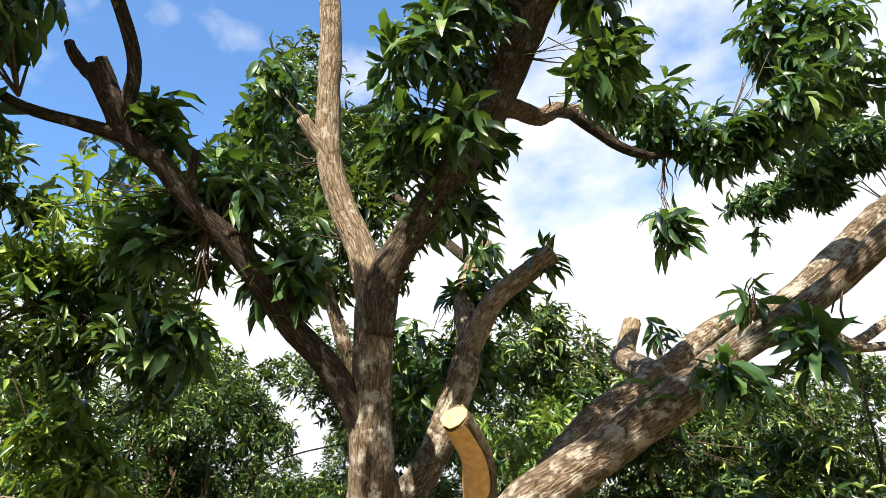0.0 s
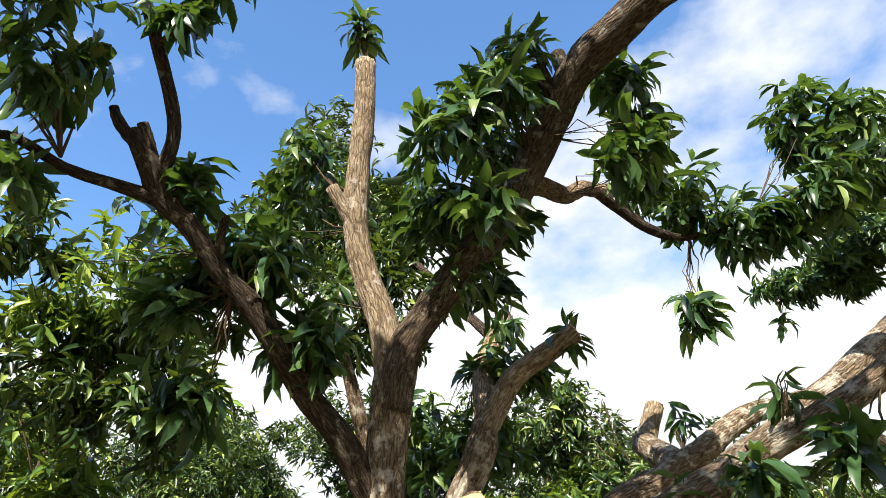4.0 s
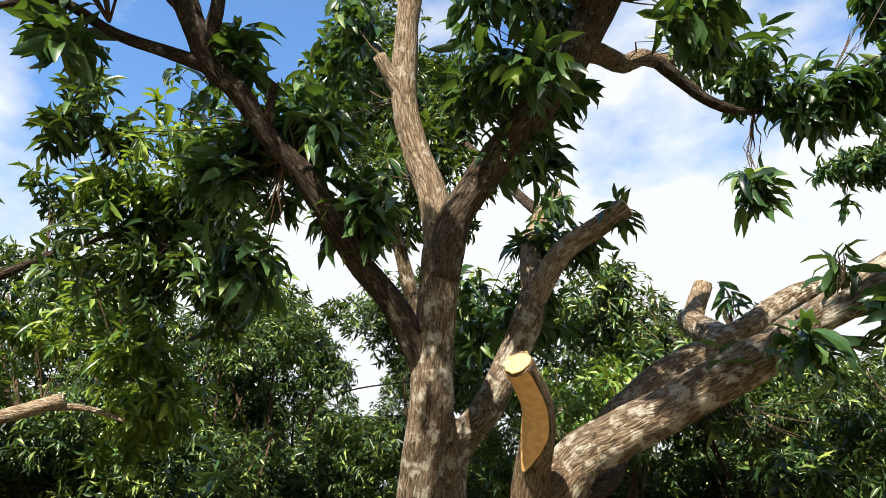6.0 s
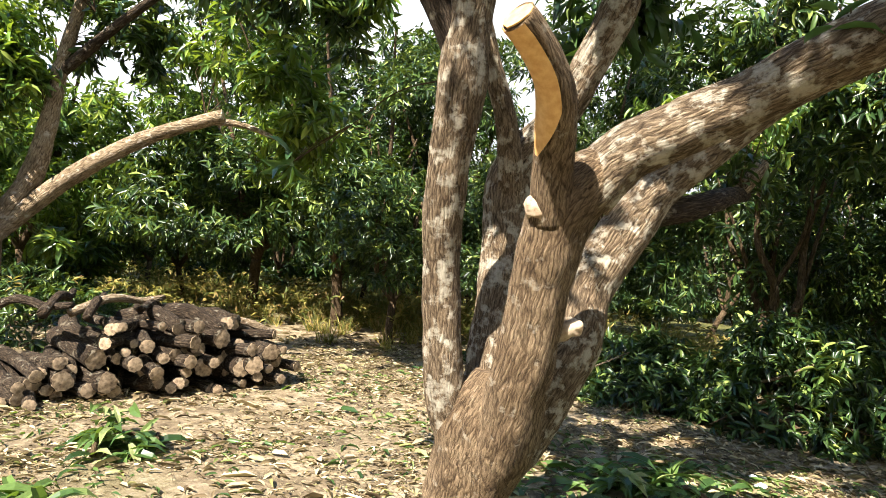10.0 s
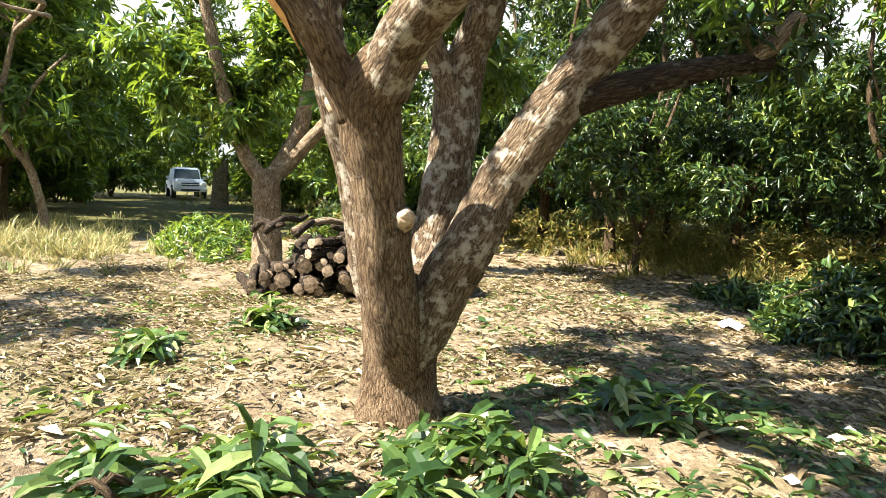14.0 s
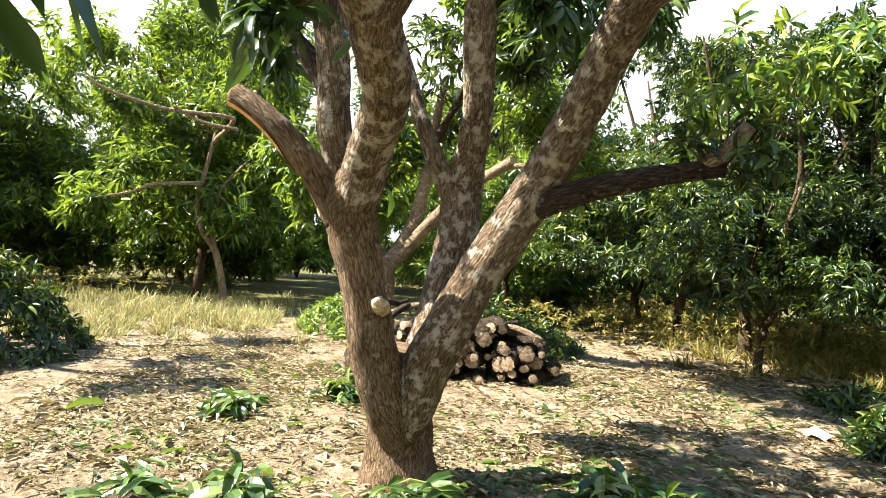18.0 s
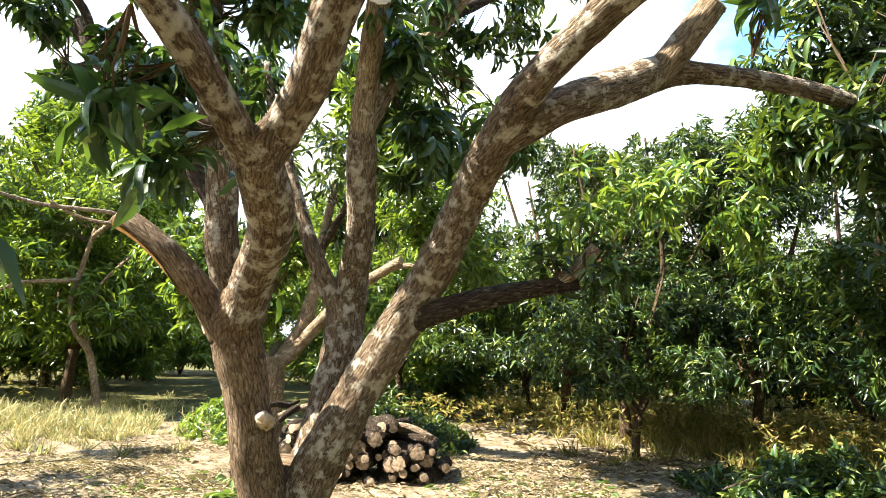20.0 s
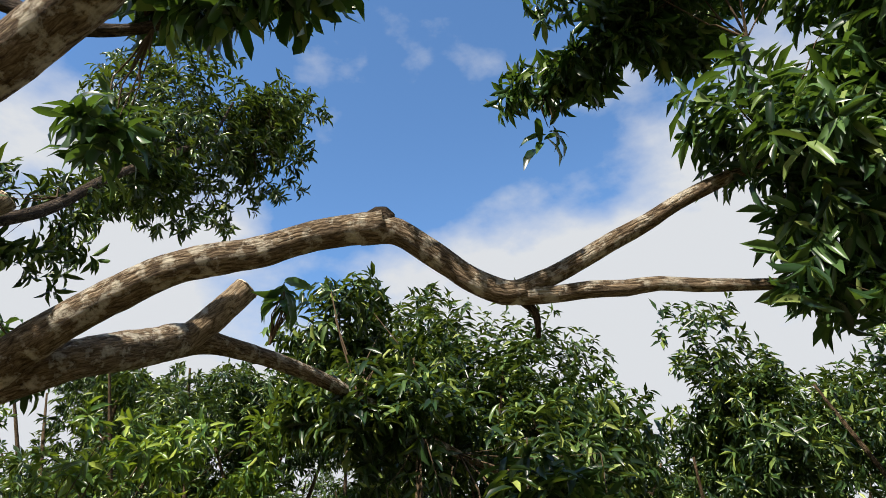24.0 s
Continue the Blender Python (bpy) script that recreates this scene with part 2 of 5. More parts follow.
def ground_material():
    m, n, l, p = material("orchard_floor")
    ob = n.new("ShaderNodeTexCoord")
    big = noise_tex(n, 0.35, 4)
    midn = noise_tex(n, 3.2, 6, 0.65)
    fine = noise_tex(n, 38, 5, 0.7)
    for t in (big, midn, fine):
        l.new(ob.outputs["Object"], t.inputs["Vector"])
    chips = n.new("ShaderNodeTexVoronoi")
    chips.inputs["Scale"].default_value = 26
    l.new(ob.outputs["Object"], chips.inputs["Vector"])
    earth = ramp(n, [(0.34, (0.055, 0.04, 0.024)), (0.5, (0.19, 0.145, 0.09)), (0.66, (0.39, 0.325, 0.225))])
    l.new(midn.outputs["Fac"], earth.inputs["Fac"])
    litter = ramp(n, [(0.0, (0.05, 0.035, 0.02)), (0.45, (0.18, 0.14, 0.08)), (1.0, (0.38, 0.325, 0.205))])
    l.new(chips.outputs["Color"], litter.inputs["Fac"])
    cover = ramp(n, [(0.45, (0, 0, 0)), (0.62, (1, 1, 1))])
    l.new(fine.outputs["Fac"], cover.inputs["Fac"])
    a = mix(n, l, cover.outputs["Color"], earth.outputs["Color"], litter.outputs["Color"])
    weeds = ramp(n, [(0.56, (0, 0, 0)), (0.7, (0.7, 0.7, 0.7))])
    l.new(big.outputs["Fac"], weeds.inputs["Fac"])
    c = mix(n, l, weeds.outputs["Color"], a, (0.11, 0.11, 0.035))
    off = n.new("ShaderNodeVectorMath")
    off.operation = "DISTANCE"
    off.inputs[1].default_value = (-4.0, 2.5, 0.0)
    l.new(ob.outputs["Object"], off.inputs[0])
    wob = n.new("ShaderNodeMath")
    wob.operation = "MULTIPLY_ADD"
    wob.inputs[1].default_value = 6.0
    l.new(big.outputs["Fac"], wob.inputs[0])
    l.new(off.outputs["Value"], wob.inputs[2])
    rim = n.new("ShaderNodeMapRange")
    rim.inputs["From Min"].default_value, rim.inputs["From Max"].default_value = 10.5, 14.5
    l.new(wob.outputs["Value"], rim.inputs["Value"])
    shrub = ramp(n, [(0.3, (0.035, 0.045, 0.014)), (0.55, (0.10, 0.095, 0.03)), (0.75, (0.22, 0.17, 0.06))])
    l.new(midn.outputs["Fac"], shrub.inputs["Fac"])
    c = mix(n, l, rim.outputs["Result"], c, shrub.outputs["Color"])
    l.new(c, p.inputs["Base Color"])
    p.inputs["Roughness"].default_value = 0.95
    p.inputs["Specular IOR Level"].default_value = 0.15
    bump(n, l, p, fine.outputs["Fac"], 0.8, 0.03)
    return m


GROUND = ground_material()


def plain(name, color, rough=0.5, metal=0.0, var=0.12, scale=12):
    m, n, l, p = material(name)
    ob = n.new("ShaderNodeTexCoord")
    g = noise_tex(n, scale, 4)
    l.new(ob.outputs["Object"], g.inputs["Vector"])
    r = ramp(n, [(0.3, tuple(c * (1 - var) for c in color)), (0.7, tuple(min(1, c * (1 + var)) for c in color))])
    l.new(g.outputs["Fac"], r.inputs["Fac"])
    l.new(r.outputs["Color"], p.inputs["Base Color"])
    p.inputs["Roughness"].default_value, p.inputs["Metallic"].default_value = rough, metal
    return m


# ---- mesh helpers ----
rng = np.random.default_rng(7)


def mesh_object(name, verts, faces, mat, parent=None, label="", uvs=None, smooth=True):
    me = bpy.data.meshes.new(name)
    me.from_pydata([tuple(v) for v in verts], [], faces)
    if uvs is not None:
        layer = me.uv_layers.new(name="UVMap")
        layer.data.foreach_set("uv", np.asarray(uvs, dtype=np.float32).ravel())
    if smooth:
        me.polygons.foreach_set("use_smooth", np.ones(len(me.polygons), dtype=bool))
    me.materials.append(mat)
    ob = new(name, me)
    if parent is not None:
        ob.parent = parent
        if parent.type == "MESH" or parent.location.length > 0:
            ob.matrix_parent_inverse = parent.matrix_basis.inverted()
    if label:
        ob["label"] = label
    return ob


def part(name, bm, mat, parent, label=""):
    me = bpy.data.meshes.new(name)
    bm.to_mesh(me)
    bm.free()
    me.materials.append(mat)
    ob = new(name, me)
    ob.parent = parent
    if label:
        ob["label"] = label
    return ob


def curve_points(pts, step):
    """Catmull-Rom through rows of x, y, z, radius."""
    p = np.array(pts, float)
    p = np.vstack([2 * p[0] - p[1], p, 2 * p[-1] - p[-2]])
    out = []
    for i in range(1, len(p) - 2):
        a, b, c, d = p[i - 1:i + 3]
        k = max(2, int(np.linalg.norm(c[:3] - b[:3]) / step))
        for t in np.linspace(0, 1, k, endpoint=False):
            out.append(0.5 * (2 * b + (c - a) * t + (2 * a - 5 * b + 4 * c - d) * t * t + (3 * b - 3 * c + d - a) * t ** 3))
    out.append(p[-2])
    return np.array(out)


def frames_along(c):
    d = np.gradient(c[:, :3], axis=0)
    d /= np.linalg.norm(d, axis=1)[:, None]
    u = np.cross(d[0], (0.31, 0.9, 0.27))
    us = []
    for k in range(len(c)):
        u = u - d[k] * (u @ d[k])
        u /= np.linalg.norm(u)
        us.append(u)
    us = np.array(us)
    return d, us, np.cross(d, us)


def tube(name, pts, mat, parent, label="", segs=16, step=0.05, lump=0.10, cap=True, freq=5.0):
    c = curve_points(pts, step)
    d, u, v = frames_along(c)
    ang = np.linspace(0, 2 * np.pi, segs, endpoint=False)
    verts, uvs, faces = [], [], []
    s = np.r_[0, np.cumsum(np.linalg.norm(np.diff(c[:, :3], axis=0), axis=1))]
    for k in range(len(c)):
        for a in ang:
            way = u[k] * math.cos(a) + v[k] * math.sin(a)
            q = c[k, :3] + way * c[k, 3]
            r = c[k, 3] * (1 + lump * noise.noise(Vector(q * freq)) + 0.5 * lump * noise.noise(Vector(q * freq * 3.1)))
            verts.append(c[k, :3] + way * r)
    for k in range(len(c) - 1):
        for i in range(segs):
            j = (i + 1) % segs
            faces.append((k * segs + i, k * segs + j, (k + 1) * segs + j, (k + 1) * segs + i))
            ra = c[k, 3] * 2 * np.pi / segs
            uvs += [(i * ra, s[k]), ((i + 1) * ra, s[k]), ((i + 1) * ra, s[k + 1]), (i * ra, s[k + 1])]
    if cap:
        for k, order in ((0, -1), (len(c) - 1, 1)):
            ring = [k * segs + i for i in range(segs)][::order]
            faces.append(tuple(ring))
            uvs += [(0.02 * math.cos(a), 0.02 * math.sin(a)) for a in ang]
    return mesh_object(name, verts, faces, mat, parent, label, uvs)


def disc(name, centre, way, radius, mat, parent, label="", lift=0.004, thick=0.006):
    """A thin sawn face set on the end of a limb."""
    w = Vector(way).normalized()
    q = w.to_track_quat("Z", "Y")
    verts, faces = [], []
    n = 18
    rad = [radius * (1 + 0.07 * math.sin(3 * k + radius * 90) + 0.05 * math.sin(5 * k)) for k in range(n)]
    for h in (0, thick):
        for k in range(n):
            a = 2 * math.pi * k / n
            verts.append(Vector(centre) + q @ Vector((rad[k] * math.cos(a), rad[k] * math.sin(a), lift - 0.004 + h)))
    verts.append(Vector(centre) + q @ Vector((0, 0, lift + thick + radius * 0.03)))
    for k in range(n):
        j = (k + 1) % n
        faces += [(k, j, n + j, n + k), (n + k, n + j, 2 * n)]
    return mesh_object(name, verts, faces, mat, parent, label, smooth=False)


FAR_LEAF = (np.array([(0, 0, 0), (0.45, -0.5, 0.10), (1, 0, -0.12), (0.45, 0.5, 0.10)]), [(0, 1, 2), (0, 2, 3)])
MID_LEAF = (np.array([(0, 0, 0), (0.24, -0.44, 0.09), (0.68, -0.42, 0.05), (1, 0, -0.2), (0.68, 0.42, 0.05), (0.24, 0.44, 0.09), (0.45, 0, 0.0)]),
            [(0, 1, 6), (1, 2, 6), (2, 3, 6), (3, 4, 6), (4, 5, 6), (5, 0, 6)])
NEAR_LEAF = (np.array([(0, 0, 0), (0.13, -0.27, 0.05), (0.13, 0, 0.02), (0.13, 0.27, 0.05), (0.42, -0.5, 0.085), (0.42, 0, 0.03), (0.42, 0.5, 0.085), (0.76, -0.4, 0.0), (0.76, 0, -0.05), (0.76, 0.4, 0.0), (1, 0, -0.26)]),
             [(0, 1, 2), (0, 2, 3), (1, 4, 5), (1, 5, 2), (2, 5, 6), (2, 6, 3), (4, 7, 8), (4, 8, 5), (5, 8, 9), (5, 9, 6), (7, 10, 8), (8, 10, 9)])

BLADE = (np.array([(0, -0.5, 0), (0, 0.5, 0), (0.5, -0.4, 0.04), (0.5, 0.4, 0.04), (1, 0, -0.22)]), [(0, 1, 3), (0, 3, 2), (2, 3, 4)])

STALK = (np.array([(0, -0.5, 0), (0, 0.5, 0), (0.4, -0.42, 0.10), (0.4, 0.42, 0.10), (0.75, -0.28, 0.02), (0.75, 0.28, 0.02), (1, 0, -0.28)]), [(0, 1, 3), (0, 3, 2), (2, 3, 5), (2, 5, 4), (4, 5, 6)])


def leaf_cloud(name, base, way, up, length, width, mat, parent=None, label="", leaf=FAR_LEAF):
    """One mesh of many leaves: rows of base point, direction, upper side, length and width."""
    way = way / np.linalg.norm(way, axis=1)[:, None]
    side = np.cross(up, way)
    side /= np.linalg.norm(side, axis=1)[:, None] + 1e-9
    nrm = np.cross(way, side)
    tv, tf = leaf
    n, k = len(base), len(tv)
    verts = (base[:, None, :] + way[:, None, :] * (tv[None, :, 0:1] * length[:, None, None])
             + side[:, None, :] * (tv[None, :, 1:2] * width[:, None, None]) + nrm[:, None, :] * (tv[None, :, 2:3] * length[:, None, None]))
    tf = np.array(tf)
    faces = (tf[None] + (np.arange(n) * k)[:, None, None]).reshape(-1, 3)
    me = bpy.data.meshes.new(name)
    me.vertices.add(n * k)
    me.vertices.foreach_set("co", verts.astype(np.float32).ravel())
    me.loops.add(faces.size)
    me.loops.foreach_set("vertex_index", faces.astype(np.int32).ravel())
    me.polygons.add(len(faces))
    me.polygons.foreach_set("loop_start", np.arange(0, faces.size, 3, dtype=np.int32))
    me.update(calc_edges=True)
    me.materials.append(mat)
    ob = new(name, me)
    if parent is not None:
        ob.parent = parent
        if parent.type == "MESH" or parent.location.length > 0:
            ob.matrix_parent_inverse = parent.matrix_basis.inverted()
    if label:
        ob["label"] = label
    return ob


def single_leaves(parent, base, way, up, length, width, mat, leaf):
    """The same leaves, each an object of its own on one shared mesh."""
    me = bpy.data.meshes.new("leaf")
    me.from_pydata([tuple(v) for v in leaf[0]], [], [tuple(f) for f in leaf[1]])
    me.materials.append(mat)
    way = way / np.linalg.norm(way, axis=1)[:, None]
    side = np.cross(up, way)
    side /= np.linalg.norm(side, axis=1)[:, None] + 1e-9
    nrm = np.cross(way, side)
    back = parent.matrix_basis.inverted()
    for k in range(len(base)):
        ob = new("leaf", me)
        ob.parent = parent
        ob.matrix_parent_inverse = back
        a, b, c = way[k] * length[k], side[k] * width[k], nrm[k] * length[k]
        ob.matrix_basis = Matrix(((a[0], b[0], c[0], base[k, 0]), (a[1], b[1], c[1], base[k, 1]), (a[2], b[2], c[2], base[k, 2]), (0, 0, 0, 1)))


def unit(a):
    return a / (np.linalg.norm(a, axis=-1, keepdims=True) + 1e-9)


def whorls(tips, axes, count, length, r, droop=0.45, spread=(0.5, 1.7), face=0.7, flat=False):
    """Leaves set in a rosette round each shoot tip, as on a mango."""
    n = len(tips)
    axes = unit(axes)
    side = unit(np.cross(axes, r.normal(size=(n, 3))))
    other = np.cross(axes, side)
    rep = lambda a: np.repeat(a, count, axis=0)
    a = r.uniform(0, 2 * np.pi, n * count)
    th = r.uniform(*spread, n * count)
    radial = rep(side) * np.cos(a)[:, None] + rep(other) * np.sin(a)[:, None]
    way = rep(axes) * np.cos(th)[:, None] + radial * np.sin(th)[:, None]
    way[:, 2] -= droop * r.uniform(0.3, 1.6, n * count)
    if flat:
        way[:, 2] = r.uniform(-0.4, 0.32, n * count)
    way = unit(way)
    up = unit(rep(axes) + np.array((0, 0, face)) + 0.6 * r.normal(size=way.shape))
    ln = length * r.uniform(0.6, 1.15, n * count)
    base = rep(tips) - rep(axes) * (r.uniform(0, 0.95, n * count) * length)[:, None]
    return base, way, up, ln, ln * r.uniform(0.21, 0.31, n * count)


def clump_shoots(centre, radii, shoots, r, knots=7, inner=0.35):
    """Shoot tips gathered in uneven tufts inside an ellipsoid, facing outwards."""
    k = unit(r.normal(size=(knots, 3))) * r.uniform(0.35, 0.85, (knots, 1))
    which = r.integers(0, knots, shoots)
    p = k[which] + unit(r.normal(size=(shoots, 3))) * (r.uniform(0.15, 1, (shoots, 1)) ** 0.5) * r.uniform(0.28, 0.5, (knots, 1))[which]
    axes = unit(p + 0.5 * r.normal(size=p.shape) * inner + np.array((0, 0, 0.25)))
    return np.array(centre) + p * np.array(radii), axes, np.array(centre) + k * np.array(radii) * 0.8, which


def h(x, y):
    """Height of the ground."""
    return 0.05 * noise.noise(Vector((x * 0.35, y * 0.35, 0))) + 0.02 * noise.noise(Vector((x * 1.7, y * 1.7, 3)))


# ---- ground ----
def spaced(a, n, reach):
    t = np.linspace(-1, 1, n)
    return a + np.sinh(t * 5.2) / math.sinh(5.2) * reach


gx, gy = spaced(-1.5, 230, 1500), spaced(3.0, 230, 1500)
g_verts = [(x, y, h(x, y)) for y in gy for x in gx]
g_faces = [(j * 230 + i, j * 230 + i + 1, (j + 1) * 230 + i + 1, (j + 1) * 230 + i) for j in range(229) for i in range(229)]
ground = mesh_object("ground", g_verts, g_faces, GROUND)
tagged(ground, "dry earth orchard floor strewn with leaves", "ground", kind="structure")


# ---- the pruned mango tree ----
def thing(name, place, label, category, group="", kind=""):
    e = new(name)
    e.location = place
    e.empty_display_size = 0.2
    return tagged(e, label, category, group, kind)


def under(parent):
    bpy.context.view_layer.update()
    return parent


mango = thing("mango_tree", (0, 0, 0), "large pruned mango tree with sawn limbs on dry earth", "tree")
tube("trunk", [(-1.02, 2.98, -0.12, 0.30), (-1.02, 2.97, 0.05, 0.255), (-1.01, 2.96, 0.22, 0.222), (-0.98, 2.95, 0.42, 0.215), (-0.93, 2.93, 0.62, 0.235), (-0.88, 2.93, 0.78, 0.21), (-0.86, 2.94, 0.9, 0.12)], BARK, mango, segs=36, step=0.03, lump=0.10)
west_stem = tube("stem", [(-1.02, 2.93, 0.35, 0.10), (-1.06, 2.86, 0.62, 0.115), (-1.09, 2.77, 0.85, 0.105), (-1.10, 2.72, 1.15, 0.098), (-1.10, 2.67, 1.42, 0.095), (-1.06, 2.57, 1.7, 0.10), (-0.99, 2.49, 2.0, 0.105), (-0.92, 2.41, 2.25, 0.112),
                 (-0.89, 2.38, 2.6, 0.108), (-0.84, 2.34, 2.95, 0.112), (-0.83, 2.33, 3.1, 0.10), (-0.83, 2.32, 3.24, 0.05)], BARK_LICHEN, mango, segs=24, step=0.04)
mid_stem = tube("stem", [(-0.88, 2.93, 0.30, 0.12), (-0.75, 2.82, 0.6, 0.15), (-0.66, 2.72, 0.9, 0.145), (-0.60, 2.66, 1.15, 0.138), (-0.53, 2.59, 1.45, 0.138), (-0.44, 2.53, 1.72, 0.145), (-0.34, 2.54, 1.86, 0.13), (-0.22, 2.57, 1.96, 0.07)], BARK, mango, segs=28, step=0.03)
east_stem = tube("stem", [(-0.9, 2.96, 0.35, 0.13), (-0.74, 3.01, 0.62, 0.15), (-0.64, 3.07, 0.85, 0.15), (-0.55, 3.17, 1.1, 0.148), (-0.54, 3.31, 1.37, 0.142), (-0.42, 3.46, 1.68, 0.14), (-0.25, 3.6, 1.98, 0.128), (-0.02, 3.66, 2.2, 0.12),
                 (0.19, 3.69, 2.4, 0.115), (0.42, 3.7, 2.57, 0.11), (0.66, 3.69, 2.67, 0.105), (0.82, 3.72, 2.77, 0.06)], BARK_LICHEN, mango, segs=28, step=0.03)
back_stem = tube("stem", [(-0.98, 3.0, 0.45, 0.13), (-0.98, 3.08, 0.8, 0.145), (-1.0, 3.18, 1.2, 0.14), (-1.02, 3.26, 1.6, 0.138), (-1.05, 3.3, 1.95, 0.14), (-0.95, 3.31, 2.15, 0.11), (-0.80, 3.31, 2.3, 0.102), (-0.64, 3.28, 2.55, 0.1), (-0.46, 3.23, 2.86, 0.1), (-0.41, 3.22, 3.04, 0.085), (-0.39, 3.24, 3.16, 0.05)], BARK_LICHEN, mango, segs=24, step=0.04)
# sawn limb of the middle stem, with its long fresh cut
last_limb = tube("limb", [(-0.46, 2.48, 1.68, 0.10), (-0.43, 2.35, 1.88, 0.088), (-0.37, 2.2, 2.05, 0.075), (-0.35, 2.08, 2.17, 0.068), (-0.38, 1.95, 2.27, 0.064), (-0.41, 1.86, 2.32, 0.062)], BARK, mango, segs=20, step=0.02)
disc("cut_face", (-0.41, 1.86, 2.32), (-0.25, -0.75, 0.55), 0.062, SAWN, last_limb, "freshly sawn round face")
flank = curve_points([(-0.41, 2.29, 1.95, 0.084), (-0.37, 2.2, 2.05, 0.075), (-0.35, 2.08, 2.17, 0.068), (-0.38, 1.95, 2.27, 0.064), (-0.41, 1.86, 2.32, 0.062)], 0.02)
fd, fu, fv = frames_along(flank)
fverts, ffaces = [], []
for k in range(len(flank)):
    out = np.array((-0.42, -0.72, -0.45)) - fd[k] * (np.array((-0.42, -0.72, -0.45)) @ fd[k])
    out = out / np.linalg.norm(out)
    aside = np.cross(fd[k], out)
    reach = 1.0 * min(1.0, 0.08 + k / 11)
    for a in np.linspace(-reach, reach, 11):
        fverts.append(flank[k, :3] + (out * math.cos(a) + aside * math.sin(a)) * (flank[k, 3] * 1.06 + 0.006))
ffaces = [(k * 11 + i, k * 11 + i + 1, k * 11 + i + 12, k * 11 + i + 11) for k in range(len(flank) - 1) for i in range(10)]
mesh_object("sawn_flank", fverts, ffaces, SAWN, last_limb, "long fresh orange sawn flank")
# limb of the middle stem that forks towards the path
tube("limb", [(-0.36, 2.56, 1.8, 0.13), (-0.2, 2.59, 1.97, 0.125), (0.04, 2.62, 2.1, 0.118), (0.27, 2.64, 2.2, 0.115), (0.5, 2.6, 2.31, 0.115), (0.74, 2.54, 2.42, 0.108), (0.86, 2.56, 2.48, 0.075), (0.96, 2.58, 2.54, 0.03)], BARK_LICHEN, mango, segs=24, step=0.03)
tube("limb", [(0.74, 2.56, 2.42, 0.08), (0.88, 2.62, 2.52, 0.085), (1.12, 2.69, 2.65, 0.085), (1.38, 2.73, 2.8, 0.085), (1.61, 2.78, 2.94, 0.085), (1.85, 2.86, 3.1, 0.087), (2.08, 2.93, 3.26, 0.085), (2.35, 2.98, 3.43, 0.082), (2.75, 3.0, 3.62, 0.075), (3.3, 2.95, 3.8, 0.06)], BARK_LICHEN, mango, segs=22, step=0.035)
tube("limb", [(0.76, 2.5, 2.42, 0.075), (0.98, 2.38, 2.54, 0.07), (1.2, 2.28, 2.62, 0.066), (1.42, 2.15, 2.72, 0.064), (1.65, 1.96, 2.86, 0.06), (1.95, 1.67, 3.06, 0.05)], BARK_LICHEN, mango, segs=18, step=0.04)
# arching limb of the east stem, ending in a fork
tube("limb", [(0.66, 3.68, 2.66, 0.10), (0.85, 3.7, 2.78, 0.092), (1.04, 3.74, 2.88, 0.086), (1.28, 3.86, 3.04, 0.08), (1.53, 3.99, 3.16, 0.077), (1.78, 4.17, 3.23, 0.074), (2.02, 4.31, 3.31, 0.072), (2.3, 4.47, 3.35, 0.074)], BARK_LICHEN, mango, segs=20, step=0.03)
tube("limb", [(2.2, 4.42, 3.32, 0.06), (2.32, 4.5, 3.33, 0.064), (2.4, 4.58, 3.28, 0.062), (2.5, 4.69, 3.19, 0.06), (2.6, 4.77, 3.1, 0.06), (2.71, 4.85, 3.04, 0.062), (2.8, 4.89, 3.04, 0.056)], BARK_LICHEN, mango, segs=16, step=0.03)
tube("limb", [(2.76, 4.87, 3.04, 0.05), (2.91, 4.94, 3.1, 0.048), (3.06, 4.99, 3.17, 0.046), (3.22, 5.04, 3.25, 0.044), (3.36, 5.06, 3.3, 0.04), (3.56, 5.1, 3.39, 0.036), (4.0, 5.3, 3.6, 0.028)], BARK_LICHEN, mango, segs=12, step=0.05)
tube("limb", [(2.76, 4.88, 3.02, 0.045), (2.91, 4.94, 3.01, 0.042), (3.07, 5.01, 3.02, 0.04), (3.21, 5.07, 3.01, 0.037), (3.34, 5.13, 3.02, 0.034), (3.55, 5.25, 3.0, 0.03), (4.1, 5.6, 3.0, 0.025)], BARK_LICHEN, mango, segs=12, step=0.05)
tube("stub", [(2.76, 4.88, 3.02, 0.028), (2.81, 4.95, 2.95, 0.02), (2.79, 5.01, 2.85, 0.012)], BARK_DARK, mango, segs=8, step=0.03)
# lower limb of the east stem with a sawn stub
tube("limb", [(0.7, 3.69, 2.68, 0.10), (0.86, 3.94, 2.84, 0.098), (0.82, 4.3, 3.01, 0.1), (0.78, 4.62, 3.17, 0.095), (0.84, 4.86, 3.19, 0.06), (0.95, 5.26, 3.16, 0.052), (1.02, 5.61, 3.11, 0.047), (1.1, 6.22, 2.99, 0.042), (1.2, 6.8, 2.85, 0.034), (1.3, 7.5, 2.75, 0.025)], BARK_LICHEN, mango, segs=18, step=0.04)
last_limb = tube("stub", [(0.79, 4.58, 3.13, 0.08), (0.87, 4.7, 3.3, 0.082), (0.99, 4.82, 3.52, 0.078)], BARK_PALE, mango, segs=18, step=0.025)
disc("cut_face", (0.99, 4.82, 3.52), (0.12, 0.12, 0.22), 0.078, SAWN_PALE, last_limb, "weathered sawn face")
